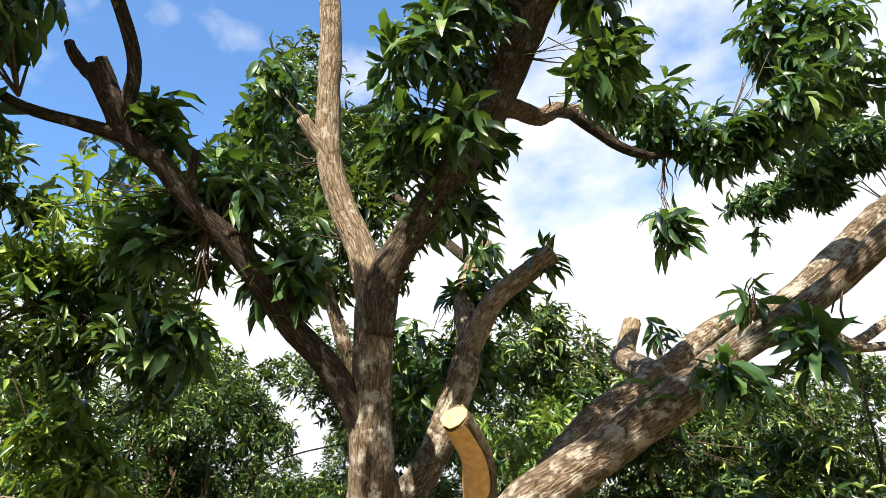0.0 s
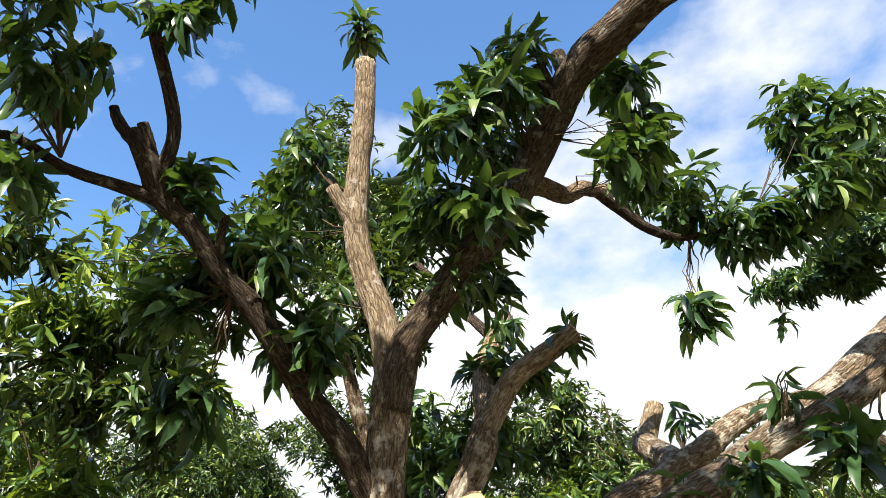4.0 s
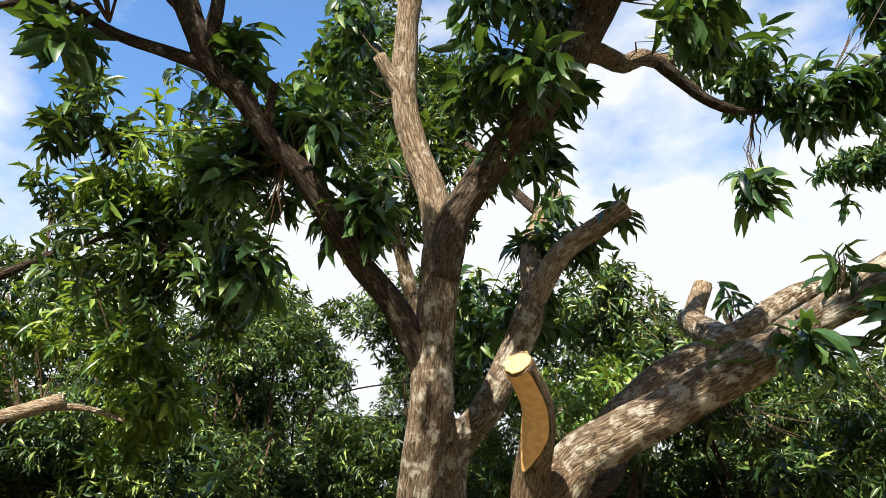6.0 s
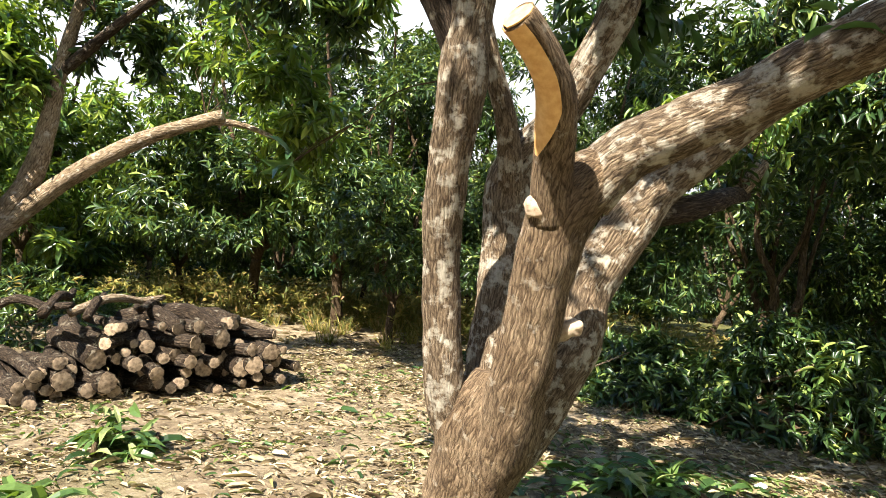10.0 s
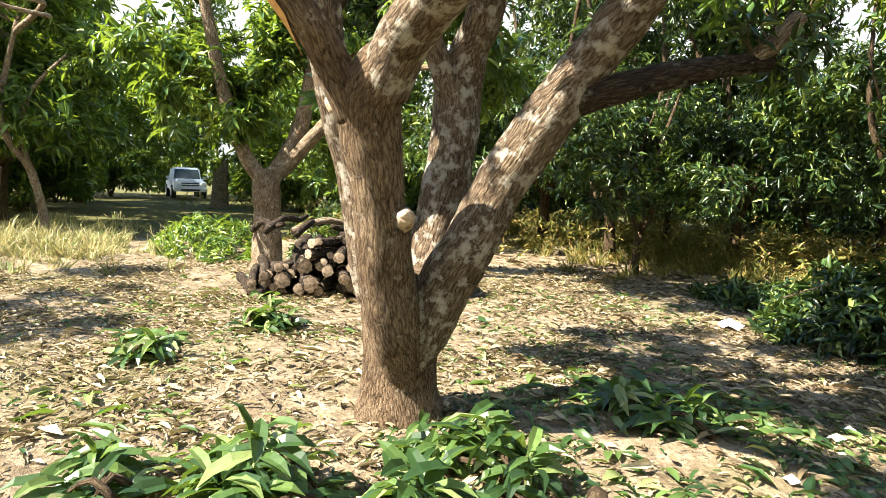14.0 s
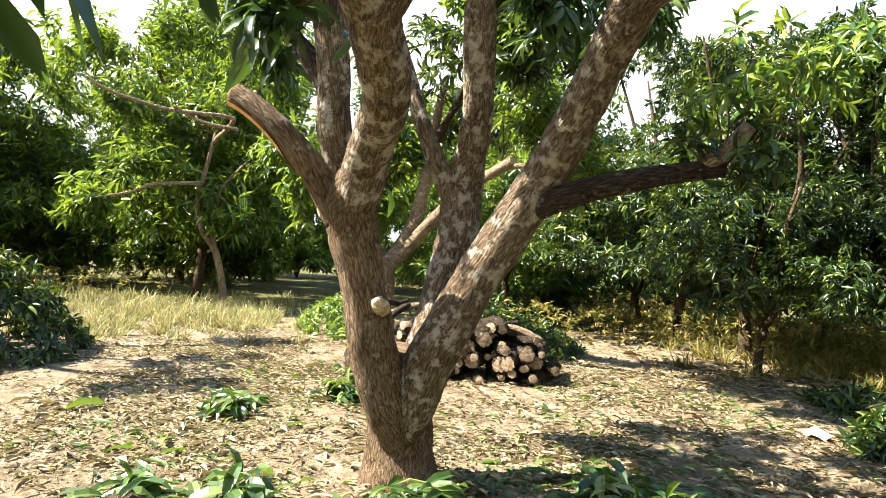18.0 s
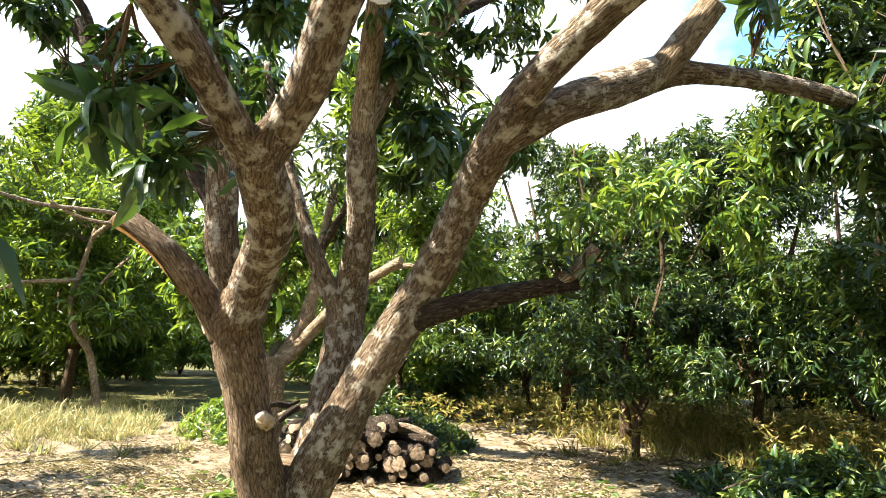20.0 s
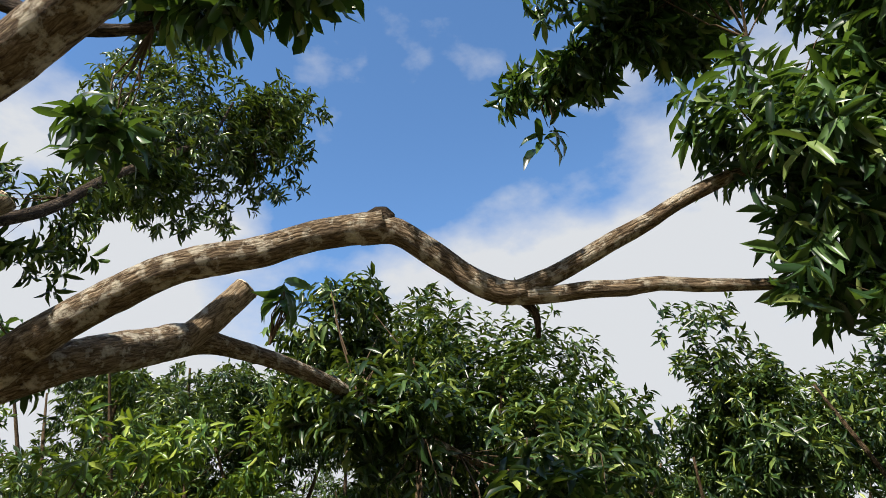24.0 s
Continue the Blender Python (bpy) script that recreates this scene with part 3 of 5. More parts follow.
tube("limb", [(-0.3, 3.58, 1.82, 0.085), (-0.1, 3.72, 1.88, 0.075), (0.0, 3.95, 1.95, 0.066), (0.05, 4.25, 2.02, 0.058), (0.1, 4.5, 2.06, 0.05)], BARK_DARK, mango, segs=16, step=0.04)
tube("stub", [(0.07, 4.38, 2.04, 0.05), (0.14, 4.5, 2.16, 0.046), (0.2, 4.58, 2.28, 0.042)], BARK_PALE, mango, segs=12, step=0.03, lump=0.2)
# back stem: twin stubs and a thin leading limb
last_limb = tube("limb", [(-0.4, 3.22, 3.05, 0.08), (-0.4, 3.36, 3.35, 0.078), (-0.38, 3.54, 3.6, 0.075), (-0.28, 3.72, 3.88, 0.073), (-0.2, 3.86, 4.09, 0.07)], BARK_PALE, mango, segs=16, step=0.04)
disc("cut_face", (-0.2, 3.86, 4.09), (0.08, 0.14, 0.22), 0.07, SAWN_PALE, last_limb, "weathered sawn face")
last_limb = tube("limb", [(-0.42, 3.22, 3.0, 0.085), (-0.19, 3.19, 3.32, 0.075), (0.05, 3.16, 3.46, 0.07), (0.26, 3.14, 3.58, 0.068)], BARK_PALE, mango, segs=16, step=0.04)
disc("cut_face", (0.26, 3.14, 3.58), (0.2, -0.02, 0.12), 0.068, SAWN_PALE, last_limb, "weathered sawn face")
tube("limb", [(-0.3, 3.68, 3.85, 0.05), (-0.5, 4.2, 4.3, 0.045), (-0.9, 4.8, 5.1, 0.04), (-1.5, 5.7, 6.2, 0.036), (-2.1, 6.5, 7.2, 0.028), (-2.3, 6.9, 8.2, 0.015)], BARK_DARK, mango, segs=10, step=0.08)
tube("limb", [(-1.02, 3.26, 1.85, 0.085), (-0.98, 3.14, 2.05, 0.07), (-0.98, 3.02, 2.3, 0.06), (-1.05, 2.92, 2.6, 0.052), (-1.12, 2.8, 3.0, 0.046), (-1.2, 2.68, 3.4, 0.038), (-1.32, 2.62, 3.8, 0.025)], BARK_LICHEN, mango, segs=14, step=0.04)
# crown limbs of the west stem
last_limb = tube("dead_limb", [(-0.82, 2.34, 2.85, 0.05), (-0.83, 2.33, 3.05, 0.088), (-0.86, 2.3, 3.4, 0.086), (-0.95, 2.25, 3.7, 0.08), (-1.0, 2.2, 4.02, 0.078), (-0.97, 2.14, 4.4, 0.075), (-0.92, 2.09, 4.85, 0.072), (-0.9, 2.04, 5.25, 0.07)], BARK_PALE, mango, "pale barkless upright dead limb", segs=20, step=0.035)
disc("cut_face", (-0.9, 2.04, 5.25), (0, -0.1, 1), 0.068, SAWN_PALE, last_limb, "splintered broken top")
tube("stub", [(-0.98, 2.22, 3.95, 0.05), (-1.05, 2.15, 4.1, 0.045), (-1.12, 2.09, 4.26, 0.04)], BARK_PALE, mango, segs=12, step=0.03)
# large crown limb: its shade is partly in the bark colour
tube("limb", [(-0.83, 2.33, 2.9, 0.10), (-0.75, 2.28, 3.2, 0.098), (-0.61, 2.25, 3.39, 0.095), (-0.43, 2.21, 3.59, 0.095), (-0.17, 2.17, 3.87, 0.098), (0.04, 2.2, 4.2, 0.105), (0.26, 2.06, 4.52, 0.11), (0.47, 1.88, 4.74, 0.112), (0.73, 1.7, 4.84, 0.11), (0.99, 1.52, 4.9, 0.105), (1.25, 1.45, 4.84, 0.1), (1.63, 1.41, 4.67, 0.095), (2.04, 1.33, 4.6, 0.09), (2.8, 1.1, 4.8, 0.07), (3.6, 0.8, 5.2, 0.04)], BARK_SHADED, mango, segs=22, step=0.04)
tube("stub", [(0.4, 1.95, 4.7, 0.06), (0.38, 1.96, 4.82, 0.056), (0.36, 1.96, 4.95, 0.052)], BARK_DARK, mango, segs=12, step=0.03)
tube("limb", [(0.02, 2.2, 4.15, 0.07), (0.14, 2.3, 4.2, 0.062), (0.32, 2.61, 4.33, 0.058), (0.48, 2.9, 4.58, 0.058), (0.63, 3.15, 4.72, 0.056), (0.8, 3.28, 4.8, 0.052), (0.99, 3.38, 4.9, 0.048)], BARK, mango, segs=14, step=0.04)
tube("limb", [(0.6, 3.1, 4.7, 0.05), (0.78, 3.25, 4.6, 0.046), (1.0, 3.38, 4.45, 0.04), (1.35, 3.68, 4.52, 0.03), (1.85, 3.75, 4.65, 0.022), (2.4, 3.7, 4.9, 0.012)], BARK_DARK, mango, segs=12, step=0.05)
# western crown limbs: same bark as the stem, darkened in colour for shade
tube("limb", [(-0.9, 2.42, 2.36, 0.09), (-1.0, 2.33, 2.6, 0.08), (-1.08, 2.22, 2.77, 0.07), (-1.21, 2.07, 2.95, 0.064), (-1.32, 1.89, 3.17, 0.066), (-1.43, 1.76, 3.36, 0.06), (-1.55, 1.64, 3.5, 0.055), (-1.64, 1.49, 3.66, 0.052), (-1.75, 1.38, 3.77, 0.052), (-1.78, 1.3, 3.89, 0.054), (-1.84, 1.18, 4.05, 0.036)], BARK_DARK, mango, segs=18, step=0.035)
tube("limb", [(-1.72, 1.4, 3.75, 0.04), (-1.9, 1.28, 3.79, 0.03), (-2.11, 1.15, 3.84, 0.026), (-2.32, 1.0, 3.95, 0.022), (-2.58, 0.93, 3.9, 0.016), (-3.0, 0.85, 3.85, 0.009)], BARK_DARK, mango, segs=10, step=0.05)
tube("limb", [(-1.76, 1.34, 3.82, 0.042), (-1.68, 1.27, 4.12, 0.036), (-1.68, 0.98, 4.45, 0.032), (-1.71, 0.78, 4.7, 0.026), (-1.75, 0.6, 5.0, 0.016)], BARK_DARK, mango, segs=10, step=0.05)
KNOB = cut_wood("healed_knob", (0.20, 0.12, 0.06), (0.62, 0.50, 0.36))
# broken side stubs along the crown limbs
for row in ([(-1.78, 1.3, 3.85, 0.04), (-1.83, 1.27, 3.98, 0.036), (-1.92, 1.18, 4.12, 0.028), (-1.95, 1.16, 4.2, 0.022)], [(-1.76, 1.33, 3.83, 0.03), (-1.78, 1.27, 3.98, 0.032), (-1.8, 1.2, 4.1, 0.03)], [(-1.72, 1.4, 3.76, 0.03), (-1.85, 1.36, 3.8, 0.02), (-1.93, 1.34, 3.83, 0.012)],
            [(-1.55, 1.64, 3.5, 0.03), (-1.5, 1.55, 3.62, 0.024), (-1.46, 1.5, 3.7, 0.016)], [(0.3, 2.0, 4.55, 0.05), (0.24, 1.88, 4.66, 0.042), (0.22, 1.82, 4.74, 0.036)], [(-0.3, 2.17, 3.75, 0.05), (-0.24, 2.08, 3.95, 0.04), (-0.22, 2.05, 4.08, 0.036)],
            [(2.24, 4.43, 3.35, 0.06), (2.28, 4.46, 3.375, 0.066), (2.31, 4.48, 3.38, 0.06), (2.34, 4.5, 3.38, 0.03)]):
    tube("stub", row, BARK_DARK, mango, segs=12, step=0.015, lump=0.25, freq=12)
# old pruning knobs
for kx, ky, kz, kr, way in ((-0.5, 2.4, 1.72, 0.055, (-0.1, -1, 0.25)), (-0.42, 2.72, 1.205, 0.037, (0.7, -0.3, 0.3))):
    w = Vector(way).normalized()
    c = Vector((kx, ky, kz))
    a, b = c - w * 0.1, c + w * 0.035
    e = c + w * 0.065
    tube("knob", [(*a, kr * 1.25), (*c, kr * 1.1), (*(c + w * 0.025), kr * 1.02), (*b, kr * 0.85), (*(c + w * 0.055), kr * 0.5), (*e, kr * 0.12)], KNOB, mango, "pale healed knob", segs=18, step=0.006, lump=0.3, freq=22)


def foliage(parent, centre, radii, shoots, leaves, length, seed, mat=LEAF, leaf=NEAR_LEAF, droop=0.5, name="foliage", label="", hub=None, knots=6):
    r = np.random.default_rng(seed)
    tips, axes, hearts, which = clump_shoots(centre, radii, shoots, r, knots=knots)
    ob = leaf_cloud(name, *whorls(tips, axes, leaves, length, r, droop), mat, parent, label, leaf)
    verts, faces = [], []

    def twig(p, q, thick, bend):
        m = (p + q) / 2 + r.normal(size=3) * bend * np.linalg.norm(q - p)
        path = [p, 0.55 * p + 0.45 * m + 0.1 * (q - p), m, q]
        o = len(verts)
        for i, c in enumerate(path):
            rad = thick * (1 - i / 4.2)
            verts.extend(c + rad * np.array((math.cos(a * 1.257), math.sin(a * 1.257), 0.4 * math.sin(a * 1.257 + 1))) for a in range(5))
        faces.extend((o + i * 5 + a, o + i * 5 + (a + 1) % 5, o + i * 5 + 5 + (a + 1) % 5, o + i * 5 + 5 + a) for i in range(3) for a in range(5))

    if hub is not None:
        for heart in hearts:
            twig(np.array(hub), heart, 0.008, 0.12)
    for k in range(0, shoots, 2):
        twig(hearts[which[k]], tips[k], 0.0035, 0.1)
    tagged(mesh_object("twig", verts, faces, TWIG, parent, uvs=None), kind="stuff")
    return ob


# leaf tufts on the crown limbs: centre, radii, shoots, hub
def tufts_on(rows, seed, length=0.22, leaf=NEAR_LEAF, leaves=10):
    for k, (c, rad, n, hub) in enumerate(rows):
        foliage(mango, c, (rad, rad, rad * 0.9), int(n * 1.25), leaves - 1, length * 0.92, seed + k, hub=hub, leaf=leaf, droop=0.72)


tufts_on([((1.3, 3.57, 4.85), 0.4, 20, (1.3, 3.65, 4.6)), ((1.8, 3.75, 4.6), 0.5, 30, (1.5, 3.7, 4.6)), ((1.24, 3.62, 3.9), 0.2, 8, (1.35, 3.68, 4.5)), ((2.35, 3.75, 4.85), 0.6, 38, (2.0, 3.74, 4.7)), ((2.7, 3.75, 5.6), 0.65, 44, (2.0, 3.74, 4.8)),
          ((3.2, 4.2, 5.55), 0.65, 36, (2.3, 3.7, 4.8)), ((2.72, 5.76, 4.65), 0.05, 1, (2.75, 5.7, 4.9)), ((0.8, 2.33, 4.62), 0.26, 10, (0.6, 2.1, 4.75)), ((0.67, 2.06, 4.79), 0.28, 10, (0.5, 1.9, 4.75))], 100, 0.26)
tufts_on([((-0.01, 2.07, 4.95), 0.42, 22, (0.15, 2.12, 4.4)), ((-0.06, 2.4, 4.63), 0.35, 16, (0.05, 2.25, 4.3)), ((-0.68, 2.54, 4.48), 0.42, 20, (-0.4, 2.25, 3.7)), ((-1.38, 2.67, 4.91), 0.58, 34, (-0.98, 2.2, 4.1)), ((-1.61, 2.69, 4.45), 0.45, 17, (-0.98, 2.2, 4.0)),
          ((-0.45, 2.2, 3.6), 0.24, 6, (-0.6, 2.22, 3.4)), ((-0.88, 2.04, 5.6), 0.2, 6, (-0.9, 2.04, 5.2)), ((-1.31, 2.62, 3.75), 0.35, 10, (-0.95, 2.3, 3.5))], 115, 0.23)
tufts_on([((-1.62, 2.0, 3.9), 0.3, 13, (-1.4, 1.87, 3.3)), ((-1.7, 1.5, 3.95), 0.2, 7, (-1.74, 1.38, 3.77)), ((-1.3, 2.05, 3.25), 0.18, 6, (-1.25, 2.0, 3.08)), ((-1.71, 1.81, 3.67), 0.3, 13, (-1.5, 1.72, 3.45)), ((-1.85, 1.79, 3.47), 0.26, 10, (-1.5, 1.75, 3.42)), ((-1.5, 1.95, 3.66), 0.28, 11, (-1.4, 1.87, 3.3)), ((-2.14, 0.83, 4.25), 0.36, 18, (-2.1, 1.1, 3.86)), ((-1.91, 0.66, 4.55), 0.36, 14, (-1.7, 0.85, 4.6)),
          ((-1.51, 0.96, 4.56), 0.18, 5, (-1.68, 1.0, 4.4)), ((-1.35, 0.9, 4.79), 0.2, 5, (-1.7, 0.8, 4.65)), ((-1.64, 1.45, 3.94), 0.1, 3, (-1.73, 1.41, 3.75)), ((-2.25, 1.02, 3.82), 0.2, 7, (-2.2, 1.08, 3.9))], 130, 0.23)
tufts_on([((-2.02, 2.37, 4.0), 0.42, 13, (-1.5, 1.72, 3.45)), ((-1.78, 2.5, 3.72), 0.34, 8, (-1.5, 1.75, 3.42)), ((-2.35, 2.5, 4.25), 0.42, 13, (-1.6, 1.6, 3.55)), ((-2.25, 2.55, 3.75), 0.36, 9, (-1.5, 1.75, 3.42))], 195, 0.22)
tufts_on([((-0.05, 3.4, 3.5), 0.24, 11, (-0.1, 3.25, 3.4)), ((0.22, 3.2, 3.62), 0.12, 4, (0.1, 3.17, 3.5)), ((-0.25, 3.65, 3.95), 0.14, 4, (-0.28, 3.72, 3.88)), ((-0.47, 3.7, 3.17), 0.42, 24, (-0.4, 3.4, 3.3)), ((-0.86, 4.3, 3.33), 0.5, 28, (-0.4, 3.6, 3.6)), ((-0.35, 3.45, 3.55), 0.24, 9, (-0.38, 3.5, 3.55))], 155, 0.22)
tufts_on([((-0.21, 1.8, 3.8), 0.2, 7, (-0.2, 2.17, 3.86)), ((-1.14, 2.0, 3.3), 0.26, 11, (-1.2, 2.06, 3.05)),
          ((-1.35, 1.75, 3.62), 0.22, 8, (-1.45, 1.76, 3.38)), ((-1.77, 1.97, 3.05), 0.22, 9, (-1.5, 1.75, 3.4)), ((0.55, 1.85, 4.1), 0.26, 9, (0.2, 2.08, 4.4)), ((0.72, 2.3, 4.2), 0.22, 8, (0.32, 2.61, 4.33)),
          ((-0.02, 1.7, 4.55), 0.22, 9, (0.1, 2.15, 4.3))], 210, 0.25)
# low tufts over the path side
tufts_on([((2.58, 2.0, 1.83), 0.09, 3, (2.3, 1.5, 2.4)), ((1.2, 2.0, 2.45), 0.14, 4, (1.42, 2.08, 2.68)), ((-0.5, 2.05, 4.0), 0.32, 10, (-0.3, 2.19, 3.75)), ((-0.3, 1.75, 4.3), 0.36, 18, (-0.1, 2.18, 4.0)), ((-0.3, 2.6, 3.75), 0.26, 10, (-0.4, 2.25, 3.6)), ((-0.15, 2.5, 4.1), 0.24, 9, (0.0, 2.2, 4.1))], 165, 0.24)
tufts_on([((0.8, 2.2, 2.42), 0.13, 4, (0.9, 2.4, 2.5)), ((1.1, 2.3, 2.75), 0.1, 2, (1.0, 2.4, 2.56)), ((0.55, 2.5, 2.45), 0.06, 1, (0.6, 2.58, 2.38)), ((1.12, 2.3, 2.82), 0.07, 2, (1.1, 2.35, 2.65)), ((1.15, 1.98, 2.5), 0.08, 2, (1.2, 2.2, 2.6))], 175, 0.17, NEAR_LEAF, 8)
tufts_on([((0.83, 2.13, 2.42), 0.05, 2, (0.9, 2.4, 2.48)), ((0.88, 2.16, 2.36), 0.06, 2, (0.9, 2.4, 2.48)), ((1.24, 4.9, 3.47), 0.03, 1, (1.15, 4.91, 3.15)), ((1.22, 4.93, 3.42), 0.03, 1, (1.15, 4.91, 3.15)), ((-2.28, 2.79, 1.99), 0.03, 1, (-1.95, 2.93, 2.25))], 185, 0.25, NEAR_LEAF, 10)
tube("limb", [(-1.06, 2.97, 2.5, 0.005), (-1.6, 2.95, 2.45, 0.004), (-1.95, 2.93, 2.25, 0.003), (-2.27, 2.79, 2.0, 0.003)], TWIG, mango, segs=6, step=0.05)
tube("limb", [(1.9, 1.6, 3.0, 0.02), (2.2, 1.5, 2.6, 0.014), (2.45, 1.7, 2.1, 0.01), (2.58, 1.98, 1.86, 0.007)], TWIG, mango, segs=8, step=0.05)
for k, (c, rad, n, hub) in enumerate([
    ((-2.6, 6.55, 7.5), (1.75, 1.75, 1.75), 640, (-2.1, 6.5, 7.2)),
    ((-1.6, 5.4, 5.6), (1.0, 1.0, 0.9), 95, (-1.5, 5.7, 6.2)),
    ((-1.3, 4.2, 4.6), (0.8, 0.8, 0.9), 85, (-0.6, 4.3, 4.5)),
    ((0.1, 6.7, 4.2), (0.7, 0.8, 0.9), 110, (0.95, 6.0, 3.1)),
    ((-0.15, 4.75, 2.65), (0.6, 0.6, 0.45), 22, (0.1, 4.5, 2.1)),
    ((-0.1, 5.7, 2.85), (0.8, 0.8, 0.6), 70, (0.1, 4.6, 2.1)),
    ((1.7, 5.7, 2.0), (0.5, 0.5, 0.4), 40, (1.2, 6.4, 2.9)),
    ((4.1, 5.45, 3.55), (0.62, 0.7, 0.75), 210, (3.9, 5.3, 3.4)),
    ((4.55, 5.7, 3.0), (0.6, 0.7, 0.45), 130, (4.1, 5.6, 3.0)),
    ((4.75, 5.3, 4.1), (0.8, 0.9, 0.8), 240, (4.0, 5.4, 3.8)),
    ((3.3, 5.5, 5.05), (0.85, 0.6, 0.4), 190, (3.7, 5.5, 5.0)),
    ((3.9, 5.6, 5.4), (1.1, 0.9, 0.6), 180, (4.0, 5.4, 4.4)),
    ((1.0, 6.4, 3.0), (1.0, 1.0, 0.7), 170, (1.1, 6.22, 2.99)),
    ((1.3, 7.6, 2.9), (1.2, 1.0, 0.8), 190, (1.25, 7.2, 2.8)),
    ((2.45, 5.7, 2.1), (0.8, 0.8, 0.5), 90, (1.3, 6.8, 2.8)),
    ((0.05, 4.65, 2.15), (0.35, 0.35, 0.25), 12, (0.1, 4.5, 2.05)),
    ((0.1, 4.3, 2.15), (0.2, 0.25, 0.15), 4, (0.1, 4.4, 2.05)),
]):
    # clumps 4 and 5 take the lighter greens painted as sunlit
    foliage(mango, c, rad, int(n * 1.4), 10, 0.13 if k in (4, 5, 15, 16) else 0.165, 150 + k, mat=LEAF if c[0] > 2.9 else LEAF_SUNLIT if k in (4, 5) else LEAF_ORCHARD, hub=hub, leaf=MID_LEAF, knots=16 if n > 500 else 7)

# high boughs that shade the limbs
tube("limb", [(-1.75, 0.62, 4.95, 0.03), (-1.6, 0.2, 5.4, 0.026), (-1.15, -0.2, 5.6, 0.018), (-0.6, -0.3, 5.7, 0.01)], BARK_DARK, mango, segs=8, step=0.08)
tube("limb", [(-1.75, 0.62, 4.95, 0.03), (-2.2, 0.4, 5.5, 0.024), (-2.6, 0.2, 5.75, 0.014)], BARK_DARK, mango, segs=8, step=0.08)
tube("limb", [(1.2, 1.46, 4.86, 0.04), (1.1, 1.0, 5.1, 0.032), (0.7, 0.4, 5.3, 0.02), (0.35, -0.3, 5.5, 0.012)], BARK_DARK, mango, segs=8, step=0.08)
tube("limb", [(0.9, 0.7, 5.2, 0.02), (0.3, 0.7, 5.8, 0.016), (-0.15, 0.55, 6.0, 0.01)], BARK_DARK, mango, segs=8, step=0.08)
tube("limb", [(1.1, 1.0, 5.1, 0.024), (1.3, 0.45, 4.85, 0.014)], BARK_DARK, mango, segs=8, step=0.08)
for k, (c, rad, n, hub) in enumerate([((-1.1, -0.2, 5.65), (0.55, 0.5, 0.28), 26, (-1.15, -0.2, 5.6)), ((-2.6, 0.2, 5.8), (0.7, 0.6, 0.35), 40, (-2.5, 0.25, 5.7)), ((0.35, -0.35, 5.55), (0.6, 0.45, 0.28), 24, (0.35, -0.3, 5.5)), ((-0.2, 0.5, 6.05), (0.55, 0.5, 0.3), 26, (-0.15, 0.55, 6.0)),
                                      ((1.3, 0.4, 4.9), (0.5, 0.4, 0.25), 22, (1.3, 0.45, 4.85)), ((1.0, 0.05, 4.8), (0.5, 0.4, 0.25), 26, (1.0, 0.4, 5.1))]):
    foliage(mango, c, rad, n, 9, 0.21, 400 + k, hub=hub, leaf=MID_LEAF)


# ---- orchard trees ----
def orchard_tree(seed, height, spread, mat, leaf_len=0.2, shoots=520, stem=0.07, fork=0.75, skirt=0.28):
    r = np.random.default_rng(seed)
    t = thing("orchard_tree", (0, 0, 0), "young mango tree with a slim forked trunk and dense dark leaves", "tree", "orchard trees")
    lean = r.normal(size=2) * 0.1
    top = (lean[0], lean[1], fork)
    tube("trunk", [(0, 0, -0.1, stem * 1.4), (lean[0] * 0.3, lean[1] * 0.3, fork * 0.4, stem), (*top, stem * 0.95)], TWIG, t, segs=10, step=0.12, lump=0.15)
    heads = []
    for k in range(4):
        a = k * 1.57 + r.uniform(-0.5, 0.5)
        d = spread * r.uniform(0.3, 0.55)
        e = (lean[0] + math.cos(a) * d, lean[1] + math.sin(a) * d, height * r.uniform(0.6, 0.85))
        m = (lean[0] + math.cos(a) * d * 0.45, lean[1] + math.sin(a) * d * 0.45, (fork + e[2]) / 2 - 0.1)
        bend = r.normal(size=(2, 3)) * spread * 0.06
        a1 = tuple(np.array(top) * 0.6 + np.array(m) * 0.4 + bend[0] * 0.6 + np.array((math.cos(a), math.sin(a), -0.4)) * spread * 0.06)
        m = tuple(np.array(m) + bend[1])
        tube("limb", [(*top, stem * 0.8), (*a1, stem * 0.66), (*m, stem * 0.5), (*e, stem * 0.2)], TWIG, t, segs=8, step=0.14, lump=0.16)
        side = (m[0] - math.sin(a) * spread * 0.3, m[1] + math.cos(a) * spread * 0.3, m[2] + height * 0.12)
        tube("limb", [(*a1, stem * 0.45), ((a1[0] + side[0]) / 2 + bend[0][0], (a1[1] + side[1]) / 2, (a1[2] + side[2]) / 2 - 0.06, stem * 0.34), (*side, stem * 0.15)], TWIG, t, segs=6, step=0.2, lump=0.16)
        heads.append(e)
    tips, axes = [], []
    for k in range(9):
        a = r.uniform(0, 6.28)
        d = spread * (0.15 if k == 0 else 0.3 if k < 3 else r.uniform(0.4, 0.75))
        z = height * (0.86 if k == 0 else skirt + 0.27 if k < 3 else r.uniform(skirt + 0.06, 0.85))
        p, q, _, _ = clump_shoots((math.cos(a) * d, math.sin(a) * d, z), (spread * 0.6, spread * 0.6, height * 0.24), shoots // 9, r, knots=6)
        tips.append(p)
        axes.append(q)
    tips, axes = np.vstack(tips), np.vstack(axes)
    keep = tips[:, 2] > height * (skirt * 0.9 + 0.05)
    leaf_cloud("crown", *whorls(tips[keep], axes[keep], 9, leaf_len, r, 0.5), mat, t)
    return t


